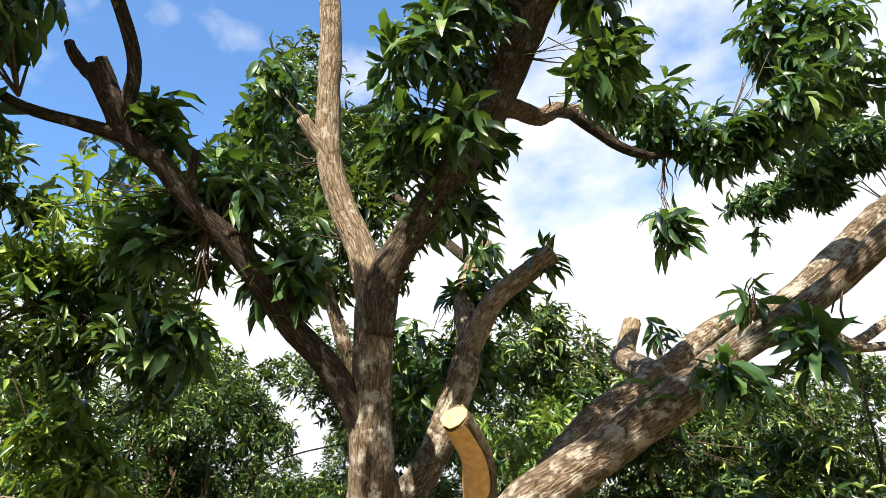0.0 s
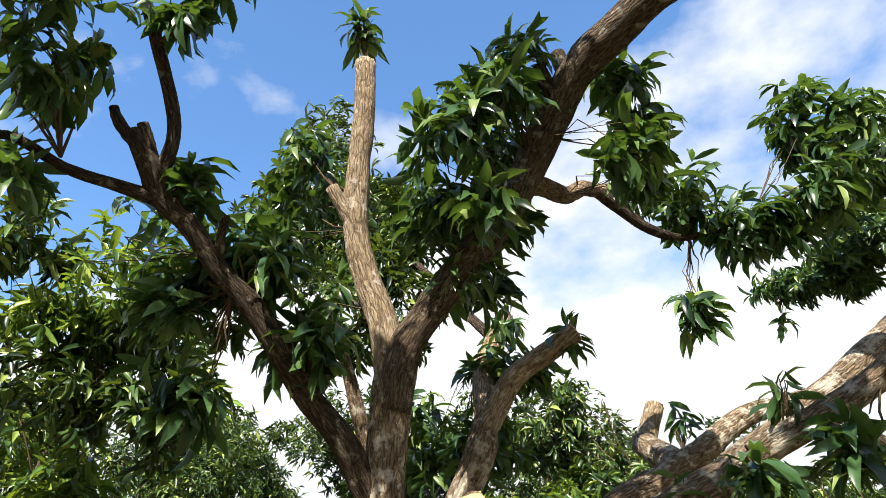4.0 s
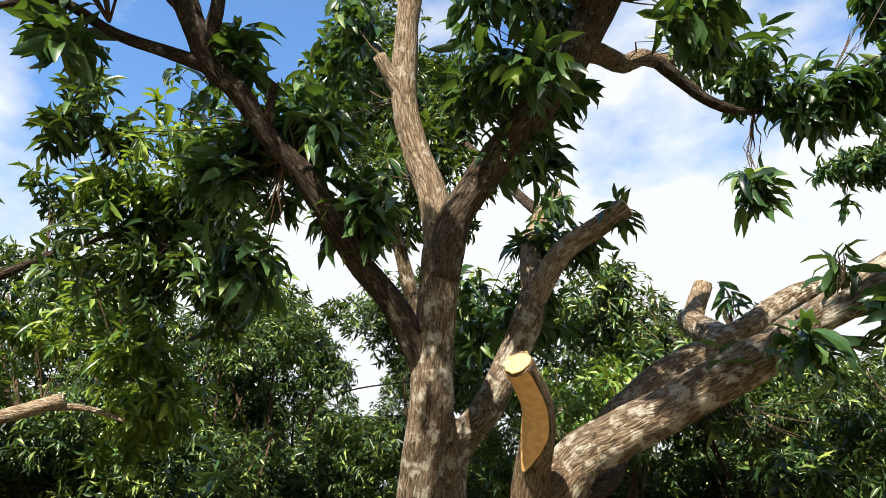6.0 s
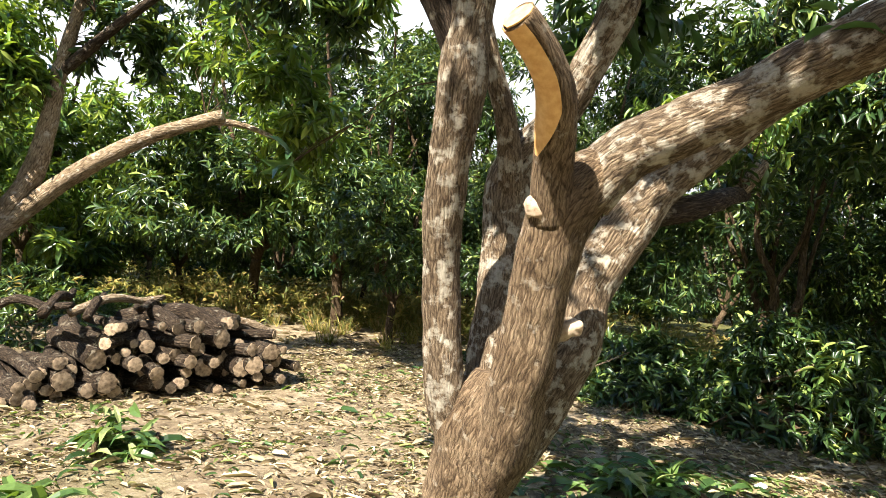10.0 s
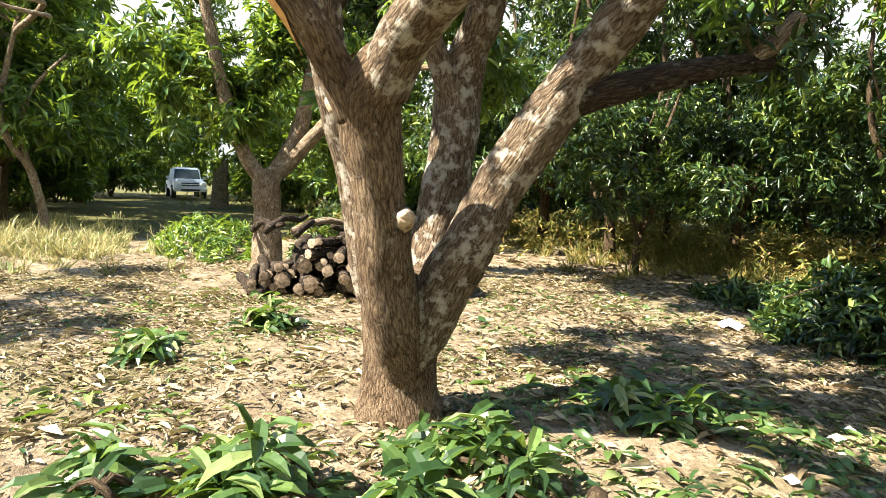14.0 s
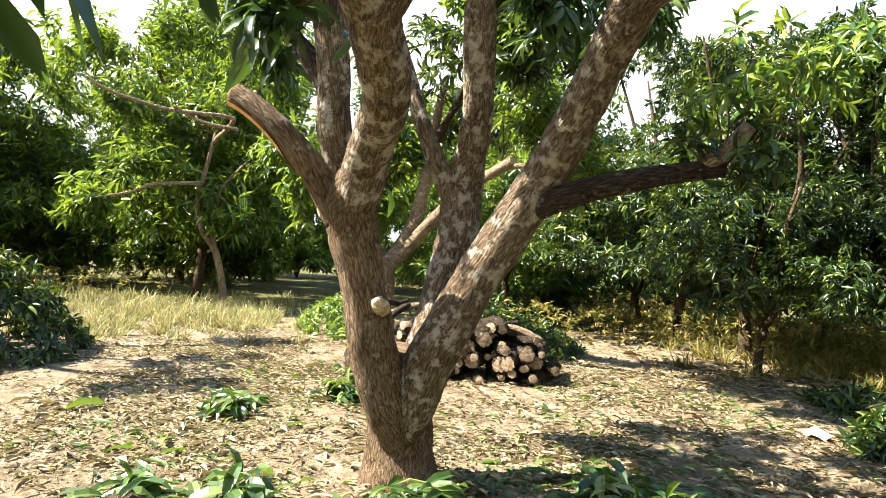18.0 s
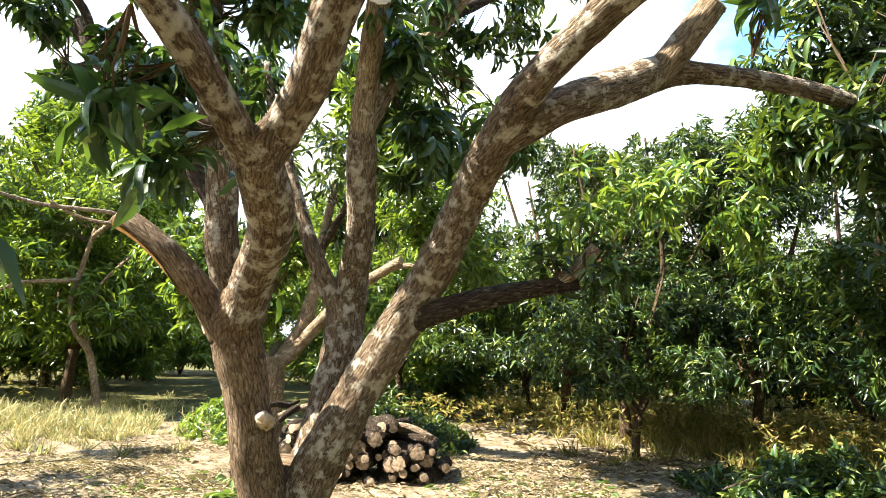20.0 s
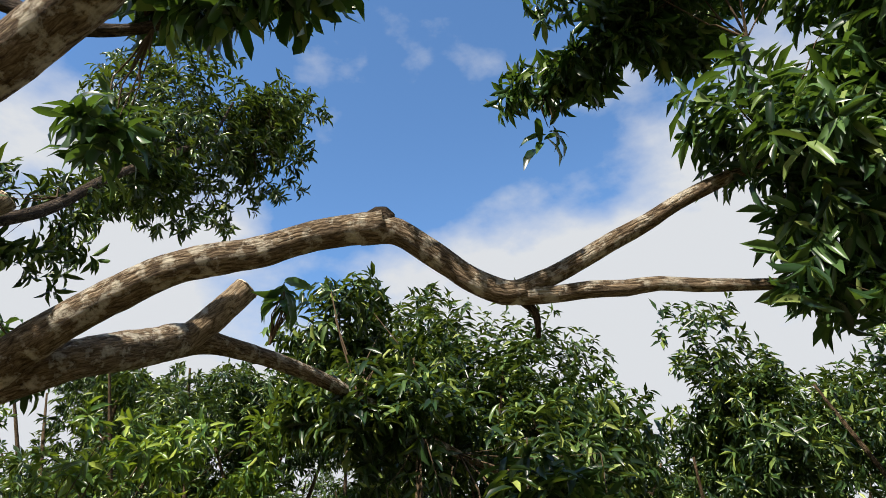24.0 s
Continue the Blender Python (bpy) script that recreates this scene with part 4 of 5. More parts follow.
# kinds 4 and 5 have sunlight in their leaf colour; 7 is their darker copy
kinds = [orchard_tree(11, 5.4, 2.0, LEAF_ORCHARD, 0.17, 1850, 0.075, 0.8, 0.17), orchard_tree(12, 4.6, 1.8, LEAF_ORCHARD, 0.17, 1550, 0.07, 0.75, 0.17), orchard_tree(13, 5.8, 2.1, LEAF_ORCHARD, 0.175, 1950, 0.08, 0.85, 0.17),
         orchard_tree(14, 3.9, 1.7, LEAF_ORCHARD, 0.165, 1400, 0.06, 0.7, 0.17), orchard_tree(15, 8.8, 4.0, LEAF_SUNLIT, 0.3, 2700, 0.13, 1.3, 0.16), orchard_tree(16, 8.0, 3.6, LEAF_SUNLIT, 0.29, 2500, 0.12, 1.2, 0.15),
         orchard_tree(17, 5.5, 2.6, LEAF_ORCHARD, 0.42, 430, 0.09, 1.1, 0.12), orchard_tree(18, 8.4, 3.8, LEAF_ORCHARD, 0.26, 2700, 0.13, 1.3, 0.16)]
used = set()


def plant(kind, x, y, turn, size):
    m = pose(x, y, h(x, y), 0, 0, turn)
    if kind not in used:
        used.add(kind)
        kinds[kind].matrix_basis = m @ Matrix.Scale(size, 4)
        return kinds[kind]
    t = copy_thing(kinds[kind], m)
    t.matrix_basis = m @ Matrix.Scale(size, 4)
    return t


# the trees that stand beside the clearing: x, y, kind, turn, size
for x, y, kind, turn, size in ((-5.7, 9.05, 0, 20, 0.92), (-9.9, 13.9, 7, 200, 0.68), (-10.6, 10.6, 7, 80, 0.95), (-8.0, 10.5, 7, 10, 0.86), (-13.9, 11.3, 0, 140, 1.0), (-14.6, 15.6, 2, 10, 1.0), (-0.2, 8.8, 2, 60, 0.92), (-3.1, 11.2, 2, 95, 1.1), (2.2, 9.9, 1, 310, 0.95),
                               (4.6, 9.4, 7, 100, 0.5), (8.0, 10.6, 7, 250, 0.66), (-6.9, 12.8, 7, 130, 0.8)):
    plant(kind, x, y, turn, size)
for x, y, kind, turn, size in ((-3.8, 15.0, 0, 220, 1.0), (0.4, 13.2, 3, 300, 1.2), (3.4, 13.0, 1, 15, 1.0), (-17.6, 12.9, 1, 40, 1.1), (-18.2, 20.8, 2, 99, 1.0), (-13.6, 20.0, 0, 170, 1.0), (-9.0, 18.6, 2, 290, 1.0), (-6.4, 17.0, 1, 5, 1.1), (-1.6, 17.4, 2, 77, 0.95), (2.0, 17.0, 0, 125, 0.95),
                               (6.0, 16.2, 3, 60, 1.2), (10.4, 12.6, 1, 180, 1.0), (10.5, 8.6, 2, 20, 0.8), (-21.5, 16.5, 0, 66, 1.1)):
    plant(kind, x, y, turn, size)
for x, y, kind, turn, size in ((-18.0, -1.6, 5, 0, 1.25), (-15.0, -11.0, 4, 0, 1.05), (-19.5, -8.6, 5, 120, 1.1), (-22.0, -11.0, 4, 120, 1.0), (-24.5, -3.6, 4, 220, 1.35), (-29.5, -7.0, 5, 10, 1.0), (-30.5, -0.6, 4, 75, 1.4), (-24.0, 8.4, 5, 160, 1.1), (-18.5, 9.0, 4, 300, 0.7), (-30.0, 9.6, 4, 130, 1.0),
                               (-37.5, 9.0, 5, 50, 1.0), (-38.5, -2.0, 5, 200, 1.1), (-45.0, 4.0, 4, 80, 1.2), (-43.0, 11.0, 5, 80, 1.2), (-43.0, -6.0, 4, 180, 1.2), (-14.0, 7.4, 4, 20, 0.82)):
    plant(kind, x, y, turn, size)
for x, y, kind, turn, size in ((-13.0, -10.5, 5, 260, 0.8), (-8.0, -12.0, 4, 340, 0.9), (0.0, -12.0, 5, 200, 0.9), (8.0, -9.0, 4, 20, 0.9), (13.0, -1.0, 5, 90, 0.9), (13.5, 5.5, 4, 45, 0.75)):
    plant(kind, x, y, turn, size)
r = np.random.default_rng(5)
for k in range(48):
    a = -0.5 + k / 47 * 4.2
    d = r.uniform(22, 27) if k % 2 else r.uniform(30, 42)
    x, y = -3 + d * math.cos(a), 3 + d * math.sin(a)
    if not (x < -20 and -8 < y < 12):
        plant(6, x, y, r.uniform(0, 360), r.uniform(0.85, 1.25))


def shrub(seed, height, spread, mat, shoots, leaf_len=0.24):
    r = np.random.default_rng(seed)
    t = thing("shrub", (0, 0, 0), "dense green shrub with leaves down to the ground", "shrub", "shrubs")
    for k in range(5):
        a = k * 1.257 + r.uniform(-0.3, 0.3)
        tube("stem", [(0, 0, -0.05, 0.04), (math.cos(a) * spread * 0.2, math.sin(a) * spread * 0.2, height * 0.4, 0.03), (math.cos(a) * spread * 0.6, math.sin(a) * spread * 0.6, height * 0.8, 0.012)], TWIG, t, segs=6, step=0.3)
    tips, axes = [], []
    for k in range(8):
        a, d = r.uniform(0, 6.28), spread * r.uniform(0.2, 0.7)
        p, q, _, _ = clump_shoots((math.cos(a) * d, math.sin(a) * d, height * r.uniform(0.25, 0.75)), (spread * 0.55, spread * 0.55, height * 0.35), shoots // 8, r)
        tips.append(p)
        axes.append(q)
    tips, axes = np.vstack(tips), np.vstack(axes)
    tips[:, 2] = np.abs(tips[:, 2]) + 0.05
    leaf_cloud("crown", *whorls(tips, axes, 9, leaf_len, r, 0.4), mat, t)
    return t


shrubs = [shrub(71, 2.6, 2.2, LEAF_SUNLIT, 480, 0.36), shrub(72, 2.0, 1.8, LEAF_ORCHARD, 400, 0.33)]
shrub_used = set()
r = np.random.default_rng(73)
spots = [(-19.0, -10.0), (-15.0, -10.5), (-22.0, -7.0), (-24.0, -1.8), (-27.0, -5.5), (-31.0, -1.5), (-25.0, 8.0), (-29.0, 7.8), (-18.0, 9.5), (-22.5, 11.0), (-15.5, 8.6), (-38.0, 7.5), (-38.0, 0.5), (-44.0, 4.0), (-11.5, -9.5)]
spots += [(-3 + d * math.cos(a), 3 + d * math.sin(a)) for a, d in zip(np.linspace(-0.4, 2.75, 42), r.uniform(17.5, 24, 42))]
for k, (x, y) in enumerate(spots):
    kind = 0 if k < 15 else 1
    m = pose(x, y, h(x, y), 0, 0, r.uniform(0, 360)) @ Matrix.Scale(r.uniform(0.85, 1.3), 4)
    if kind in shrub_used:
        c = copy_thing(shrubs[kind], m)
        c.matrix_basis = m
    else:
        shrub_used.add(kind)
        shrubs[kind].matrix_basis = m


# ---- the tree behind the log stack ----
wood_tree = thing("mango_tree", (-7.0, 3.3, 0), "smaller pruned mango tree with pale limbs beside a log stack", "tree")
wt = under(wood_tree)
tube("trunk", [(-7.0, 3.3, -0.1, 0.26), (-7.0, 3.3, 0.3, 0.215), (-7.02, 3.3, 0.8, 0.19), (-7.0, 3.28, 1.2, 0.2), (-6.98, 3.27, 1.5, 0.16)], BARK_PALE, wt, segs=20)
tube("limb", [(-6.98, 3.27, 1.3, 0.13), (-7.05, 3.5, 1.6, 0.12), (-7.03, 3.76, 2.1, 0.12), (-7.02, 3.88, 2.78, 0.095), (-6.99, 3.95, 3.45, 0.08), (-6.9, 4.1, 4.4, 0.06)], BARK_PALE, wt, segs=16)
last_limb = tube("limb", [(-6.98, 3.35, 1.35, 0.11), (-6.98, 3.62, 1.62, 0.105), (-6.63, 4.01, 2.14, 0.1), (-6.05, 4.41, 2.6, 0.085), (-5.35, 4.86, 2.93, 0.07)], BARK_PALE, wt, segs=16)
disc("cut_face", (-5.35, 4.86, 2.93), (0.8, 0.5, 0.25), 0.068, SAWN_PALE, last_limb, "weathered sawn face")
tube("limb", [(-5.6, 4.7, 2.85, 0.05), (-5.2, 5.0, 2.85, 0.035), (-4.8, 5.3, 2.7, 0.022)], BARK_PALE, wt, segs=10)
tube("limb", [(-7.0, 3.25, 1.3, 0.12), (-7.15, 2.95, 1.8, 0.1), (-7.2, 2.7, 2.6, 0.09), (-7.1, 2.5, 3.5, 0.08), (-7.0, 2.3, 4.4, 0.05)], BARK_PALE, wt, segs=16)
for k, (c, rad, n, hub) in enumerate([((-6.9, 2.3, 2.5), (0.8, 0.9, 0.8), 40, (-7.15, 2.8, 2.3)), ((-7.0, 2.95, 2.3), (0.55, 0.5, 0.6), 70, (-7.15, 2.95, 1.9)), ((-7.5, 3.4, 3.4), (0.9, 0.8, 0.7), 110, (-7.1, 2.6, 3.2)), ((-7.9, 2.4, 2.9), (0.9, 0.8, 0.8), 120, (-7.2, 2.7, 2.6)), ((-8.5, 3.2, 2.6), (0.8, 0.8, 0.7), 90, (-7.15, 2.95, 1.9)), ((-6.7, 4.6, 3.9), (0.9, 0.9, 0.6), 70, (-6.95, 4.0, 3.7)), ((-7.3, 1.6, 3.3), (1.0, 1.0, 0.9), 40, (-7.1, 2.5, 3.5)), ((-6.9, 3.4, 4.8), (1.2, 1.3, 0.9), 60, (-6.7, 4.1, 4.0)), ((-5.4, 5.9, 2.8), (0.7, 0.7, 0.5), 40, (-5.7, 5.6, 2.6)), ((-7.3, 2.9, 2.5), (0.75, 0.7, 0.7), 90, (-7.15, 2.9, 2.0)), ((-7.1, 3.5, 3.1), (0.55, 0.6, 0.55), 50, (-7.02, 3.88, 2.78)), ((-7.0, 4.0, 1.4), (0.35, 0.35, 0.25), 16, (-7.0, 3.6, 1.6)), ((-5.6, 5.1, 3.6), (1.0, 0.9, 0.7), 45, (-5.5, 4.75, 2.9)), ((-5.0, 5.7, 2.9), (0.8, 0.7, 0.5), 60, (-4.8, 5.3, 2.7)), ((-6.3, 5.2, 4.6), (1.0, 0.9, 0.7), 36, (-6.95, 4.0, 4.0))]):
    # most clumps take the lighter greens that stand for sun on the leaves
    foliage(wt, c, rad, n, 10, 0.22, 300 + k, mat=LEAF_ORCHARD if k in (5, 7, 14) else LEAF_SUNLIT, hub=hub, leaf=MID_LEAF)

tube("limb", [(-6.98, 3.95, 3.3, 0.07), (-6.3, 4.2, 3.9, 0.055), (-5.4, 4.3, 4.3, 0.042), (-4.4, 4.3, 4.5, 0.03), (-3.5, 4.3, 4.4, 0.016)], BARK_DARK, wt, segs=10, step=0.08)
for k, (c, rad, n, hub) in enumerate([((-4.33, 3.96, 4.99), 0.95, 70, (-4.6, 4.3, 4.5)), ((-3.55, 4.29, 4.51), 0.7, 56, (-3.7, 4.3, 4.4)), ((-4.53, 4.21, 4.22), 0.95, 60, (-4.5, 4.3, 4.4)), ((-3.15, 4.46, 3.97), 0.38, 20, (-3.5, 4.3, 4.4)), ((-4.21, 5.05, 4.03), 0.8, 60, (-4.4, 4.4, 4.4)),
                                      ((-4.64, 3.56, 5.43), 0.65, 40, (-4.6, 4.2, 4.6)), ((-4.85, 5.2, 3.4), 0.7, 46, (-5.0, 4.6, 4.0)), ((-3.55, 4.2, 3.85), 0.5, 30, (-3.6, 4.3, 4.4)), ((-5.5, 4.6, 5.3), 0.7, 26, (-5.4, 4.3, 4.3))]):
    foliage(wt, c, (rad, rad, rad * 0.9), n, 10, 0.23, 370 + k, mat=LEAF_ORCHARD if k % 3 else LEAF_SUNLIT, hub=hub, leaf=MID_LEAF)

# ---- the slim tree behind the dry grass, with a bare dead bough ----
side_tree = thing("mango_tree", (-13.75, -0.1, 0), "slim pale-stemmed mango tree with a bare dead bough behind dry grass", "tree")
sd = under(side_tree)
tube("trunk", [(-13.76, -0.1, -0.1, 0.11), (-13.73, -0.21, 0.63, 0.09), (-13.72, -0.41, 1.42, 0.085), (-13.64, -0.77, 1.98, 0.075), (-13.59, -0.9, 2.61, 0.07), (-13.55, -0.76, 3.32, 0.06), (-13.2, -0.5, 4.3, 0.04)], BARK_PALE, sd, segs=14, step=0.08)
tube("limb", [(-13.71, -0.44, 1.42, 0.08), (-13.68, -0.51, 2.21, 0.065), (-13.5, -0.3, 3.0, 0.05), (-13.2, 0.4, 3.8, 0.03)], BARK_PALE, sd, segs=10, step=0.1)
tube("limb", [(-13.57, -0.8, 3.1, 0.06), (-12.85, -0.84, 3.02, 0.05), (-12.66, -1.69, 2.91, 0.045), (-12.55, -2.16, 2.68, 0.033), (-12.34, -2.89, 2.48, 0.02)], BARK_PALE, sd, segs=10, step=0.1)
tube("dead_limb", [(-13.3, -0.55, 4.1, 0.06), (-12.4, 0.0, 4.45, 0.055), (-11.76, -0.02, 4.46, 0.05), (-11.57, -0.95, 4.45, 0.046), (-11.43, -1.5, 4.49, 0.042), (-11.14, -2.33, 4.67, 0.034), (-10.96, -2.73, 4.88, 0.022)], BARK_PALE, sd, "bare grey dead bough", segs=10, step=0.1, lump=0.2)
tube("dead_limb", [(-12.3, 0.1, 4.3, 0.045), (-11.83, 0.15, 4.21, 0.045), (-11.69, -0.56, 4.29, 0.04), (-11.5, -1.11, 4.55, 0.03)], BARK_PALE, sd, "bare grey dead bough", segs=10, step=0.1, lump=0.2)
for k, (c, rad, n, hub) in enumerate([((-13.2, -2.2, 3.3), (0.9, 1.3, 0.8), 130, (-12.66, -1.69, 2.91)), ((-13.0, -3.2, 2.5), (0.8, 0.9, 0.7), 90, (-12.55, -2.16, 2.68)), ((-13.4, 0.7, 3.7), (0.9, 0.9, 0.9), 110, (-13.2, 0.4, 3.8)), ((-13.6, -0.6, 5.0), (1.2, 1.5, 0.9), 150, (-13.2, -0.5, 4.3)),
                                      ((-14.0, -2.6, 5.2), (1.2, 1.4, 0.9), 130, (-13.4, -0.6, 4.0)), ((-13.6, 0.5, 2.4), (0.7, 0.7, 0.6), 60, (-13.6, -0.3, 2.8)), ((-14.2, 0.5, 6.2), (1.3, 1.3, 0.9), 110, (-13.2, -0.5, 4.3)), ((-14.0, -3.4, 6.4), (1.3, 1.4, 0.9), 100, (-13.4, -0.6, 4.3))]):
    # sunlit look of this crown comes partly from its lighter leaf colour
    foliage(sd, c, rad, n, 9, 0.27, 330 + k, mat=LEAF_SUNLIT, hub=hub, leaf=FAR_LEAF)

# ---- the spreading tree that shades the near earth ----
shade_tree = thing("mango_tree", (-6.6, -6.4, 0), "spreading leafy mango tree at the edge of the track", "tree")
st = under(shade_tree)
tube("trunk", [(-6.6, -6.4, -0.1, 0.3), (-6.55, -6.3, 0.6, 0.24), (-6.45, -6.1, 1.5, 0.22), (-6.3, -5.8, 2.4, 0.18)], BARK, st, segs=18, step=0.1)
for row in ([(-6.3, -5.85, 2.2, 0.14), (-5.7, -5.0, 3.4, 0.11), (-4.9, -4.2, 4.2, 0.07), (-4.3, -3.6, 4.7, 0.03)], [(-6.3, -5.85, 2.2, 0.13), (-6.1, -5.0, 3.5, 0.1), (-5.8, -4.3, 4.4, 0.06), (-5.6, -3.8, 4.9, 0.03)], [(-6.35, -5.9, 2.2, 0.13), (-6.9, -4.8, 3.6, 0.1), (-7.4, -3.4, 4.8, 0.05)]):
    tube("limb", row, BARK_DARK, st, segs=12, step=0.1)
for k, (c, rad, n, hub) in enumerate([((-4.2, -3.6, 4.8), (1.2, 0.7, 0.5), 50, (-4.5, -3.8, 4.5)), ((-5.7, -3.7, 5.0), (1.2, 0.8, 0.6), 60, (-5.7, -4.0, 4.6)), ((-7.6, -3.3, 5.1), (1.3, 0.8, 0.6), 70, (-7.3, -3.6, 4.6))]):
    foliage(st, c, rad, n, 9, 0.25, 350 + k, mat=LEAF_ORCHARD, hub=hub, leaf=FAR_LEAF)


# ---- stack of logs ----
def log(seed, length, radius):
    r = np.random.default_rng(seed)
    t = thing("log", (0, 0, 0), "sawn mango log with pale cut ends in a stack", "log", "stacked logs")
    bend = r.normal(size=2) * 0.03
    tube("bark", [(-length / 2, 0, 0, radius * 1.04), (0, bend[0], bend[1], radius), (length / 2, 0, 0, radius * 0.96)], BARK_DARK, t, segs=14, step=0.1, lump=0.12)
    disc("cut_face", (length / 2, 0, 0), (1, 0, 0), radius * 0.93, LOG_END, t)
    disc("cut_face", (-length / 2, 0, 0), (-1, 0, 0), radius * 0.98, LOG_END, t)
    return t


RADII = (0.045, 0.06, 0.07, 0.085, 0.055, 0.1)
logs = [log(k, 0.84 + 0.06 * (k % 3), RADII[k]) for k in range(6)]
log_used = set()
r = np.random.default_rng(21)
axis, face, foot = Vector((0.30, 0.954, 0)), -17.5, Vector((-5.56, 2.7, 0))
for row in range(6):
    s = 0.02 + row * 0.1 + 0.35 * (row > 2)
    while s < 2.8 - row * (0.07 + 0.06 * (row > 3)):
        k = int(r.integers(0, 6))
        rad = RADII[k]
        s += rad
        p = foot + axis * s + Vector((r.uniform(-0.16, 0.16), 0, 0))
        wild = 1 if row < 4 else 2.5
        m = pose(p.x, p.y, 0.075 + row * 0.112 + r.uniform(-0.02, 0.03), r.uniform(0, 360), r.uniform(-7, 7), face + r.uniform(-18, 18) * wild)
        if k in log_used:
            copy_thing(logs[k], m)
        else:
            log_used.add(k)
            logs[k].matrix_basis = m
        s += rad + 0.008


# ---- heaps of cut branches ----
def heap(name, label, centre, size, shoots, seed, leaves=11, length=0.165, mat=LEAF_ORCHARD, leaf=MID_LEAF, category="branch heap", sag=0.45, lift=0.6):
    r = np.random.default_rng(seed)
    t = thing(name, (centre[0], centre[1], h(*centre)), label, category)
    under(t)
    a, d = r.uniform(0, 2 * np.pi, shoots), np.sqrt(r.uniform(0, 1, shoots))
    lump = np.array([0.75 + 0.45 * noise.noise(Vector((math.cos(v) * 1.6 + seed, math.sin(v) * 1.6, w * 2))) for v, w in zip(a, d)])
    top = size[2] * np.maximum(0, 1 - d ** 2.2) * lump
    z = top * r.uniform(0.25, 1.0, shoots) ** 0.5 + 0.03
    tips = np.stack([centre[0] + np.cos(a) * d * size[0], centre[1] + np.sin(a) * d * size[1], z + t.location.z], 1)
    axes = np.stack([np.cos(a) * d, np.sin(a) * d, lift * (0.4 + (1 - d))], 1) + 0.5 * r.normal(size=(shoots, 3)) * (1, 1, 0.5 + 0.5 * lift)
    rows = whorls(tips, axes, leaves, length, r, sag, (0.7, 1.8), 1.3 if lift > 0.3 else 3.0, lift < 0.3)
    if lift < 0.3:
        single_leaves(t, *rows, mat, leaf)
    else:
        leaf_cloud("foliage", *rows, mat, t, "", leaf)
    for k in range(max(3, shoots // 40)):
        i, j = r.integers(0, shoots, 2)
        p, q = tips[i] * (1, 1, 0.6), tips[j] * (1, 1, 0.8)
        m = (p + q) / 2 + np.array((0, 0, 0.08))
        tube("branch", [(*p, 0.022), (*m, 0.017), (*q, 0.008)], TWIG, t, segs=7, step=0.12)
    return t


heap("branch_heap", "big heap of cut leafy mango branches on the earth", (-1.05, 7.85), (1.25, 0.95, 1.0), 480, 41)
heap("branch_heap", "big heap of cut leafy mango branches on the earth", (0.5, 7.65), (1.4, 1.15, 1.6), 640, 42)
heap("branch_heap", "low heap of cut leafy mango branches", (-2.9, 8.7), (1.2, 0.7, 0.4), 200, 43)
heap("branch_heap", "big heap of cut leafy mango branches on the earth", (2.6, 7.2), (1.3, 1.2, 1.4), 460, 44)
heap("branch_heap", "dark heap of cut leafy branches at the edge of the path", (-5.6, -2.1), (1.9, 1.5, 1.9), 620, 45)
heap("branch_heap", "low heap of cut leafy branches behind the log stack", (-8.6, 5.6), (2.2, 1.6, 0.8), 420, 46)
heap("branch_heap", "leafy shrub of cut branches at the far edge of the clearing", (-12.5, 6.4), (2.4, 1.6, 1.3), 420, 48)
heap("branch_heap", "bright low heap of cut leafy branches by the track", (-10.6, 2.9), (2.6, 1.1, 0.8), 330, 47, mat=LEAF_SUNLIT)

sprays = [(-0.17, 1.95, 0.42, 0.34, 0.36), (-0.1, 3.05, 0.42, 0.3, 0.26), (-0.36, 4.35, 0.5, 0.3, 0.08), (0.35, 2.5, 0.4, 0.3, 0.22), (-0.6, 1.4, 0.26, 0.2, 0.12),
          (-2.9, 1.6, 0.35, 0.25, 0.1), (-3.6, 2.7, 0.4, 0.25, 0.1)]
for k, (x, y, a, b, top) in enumerate(sprays):
    heap("leaf_spray", "cut mango spray of long green leaves lying on the earth", (x, y), (a, b, top), int(6 + 70 * a * b + 20 * top), 60 + k, 10, 0.24, LEAF_SINGLE, NEAR_LEAF, "leaf spray", 0.35, 0.12)

# ---- litter and grass ----
r = np.random.default_rng(31)


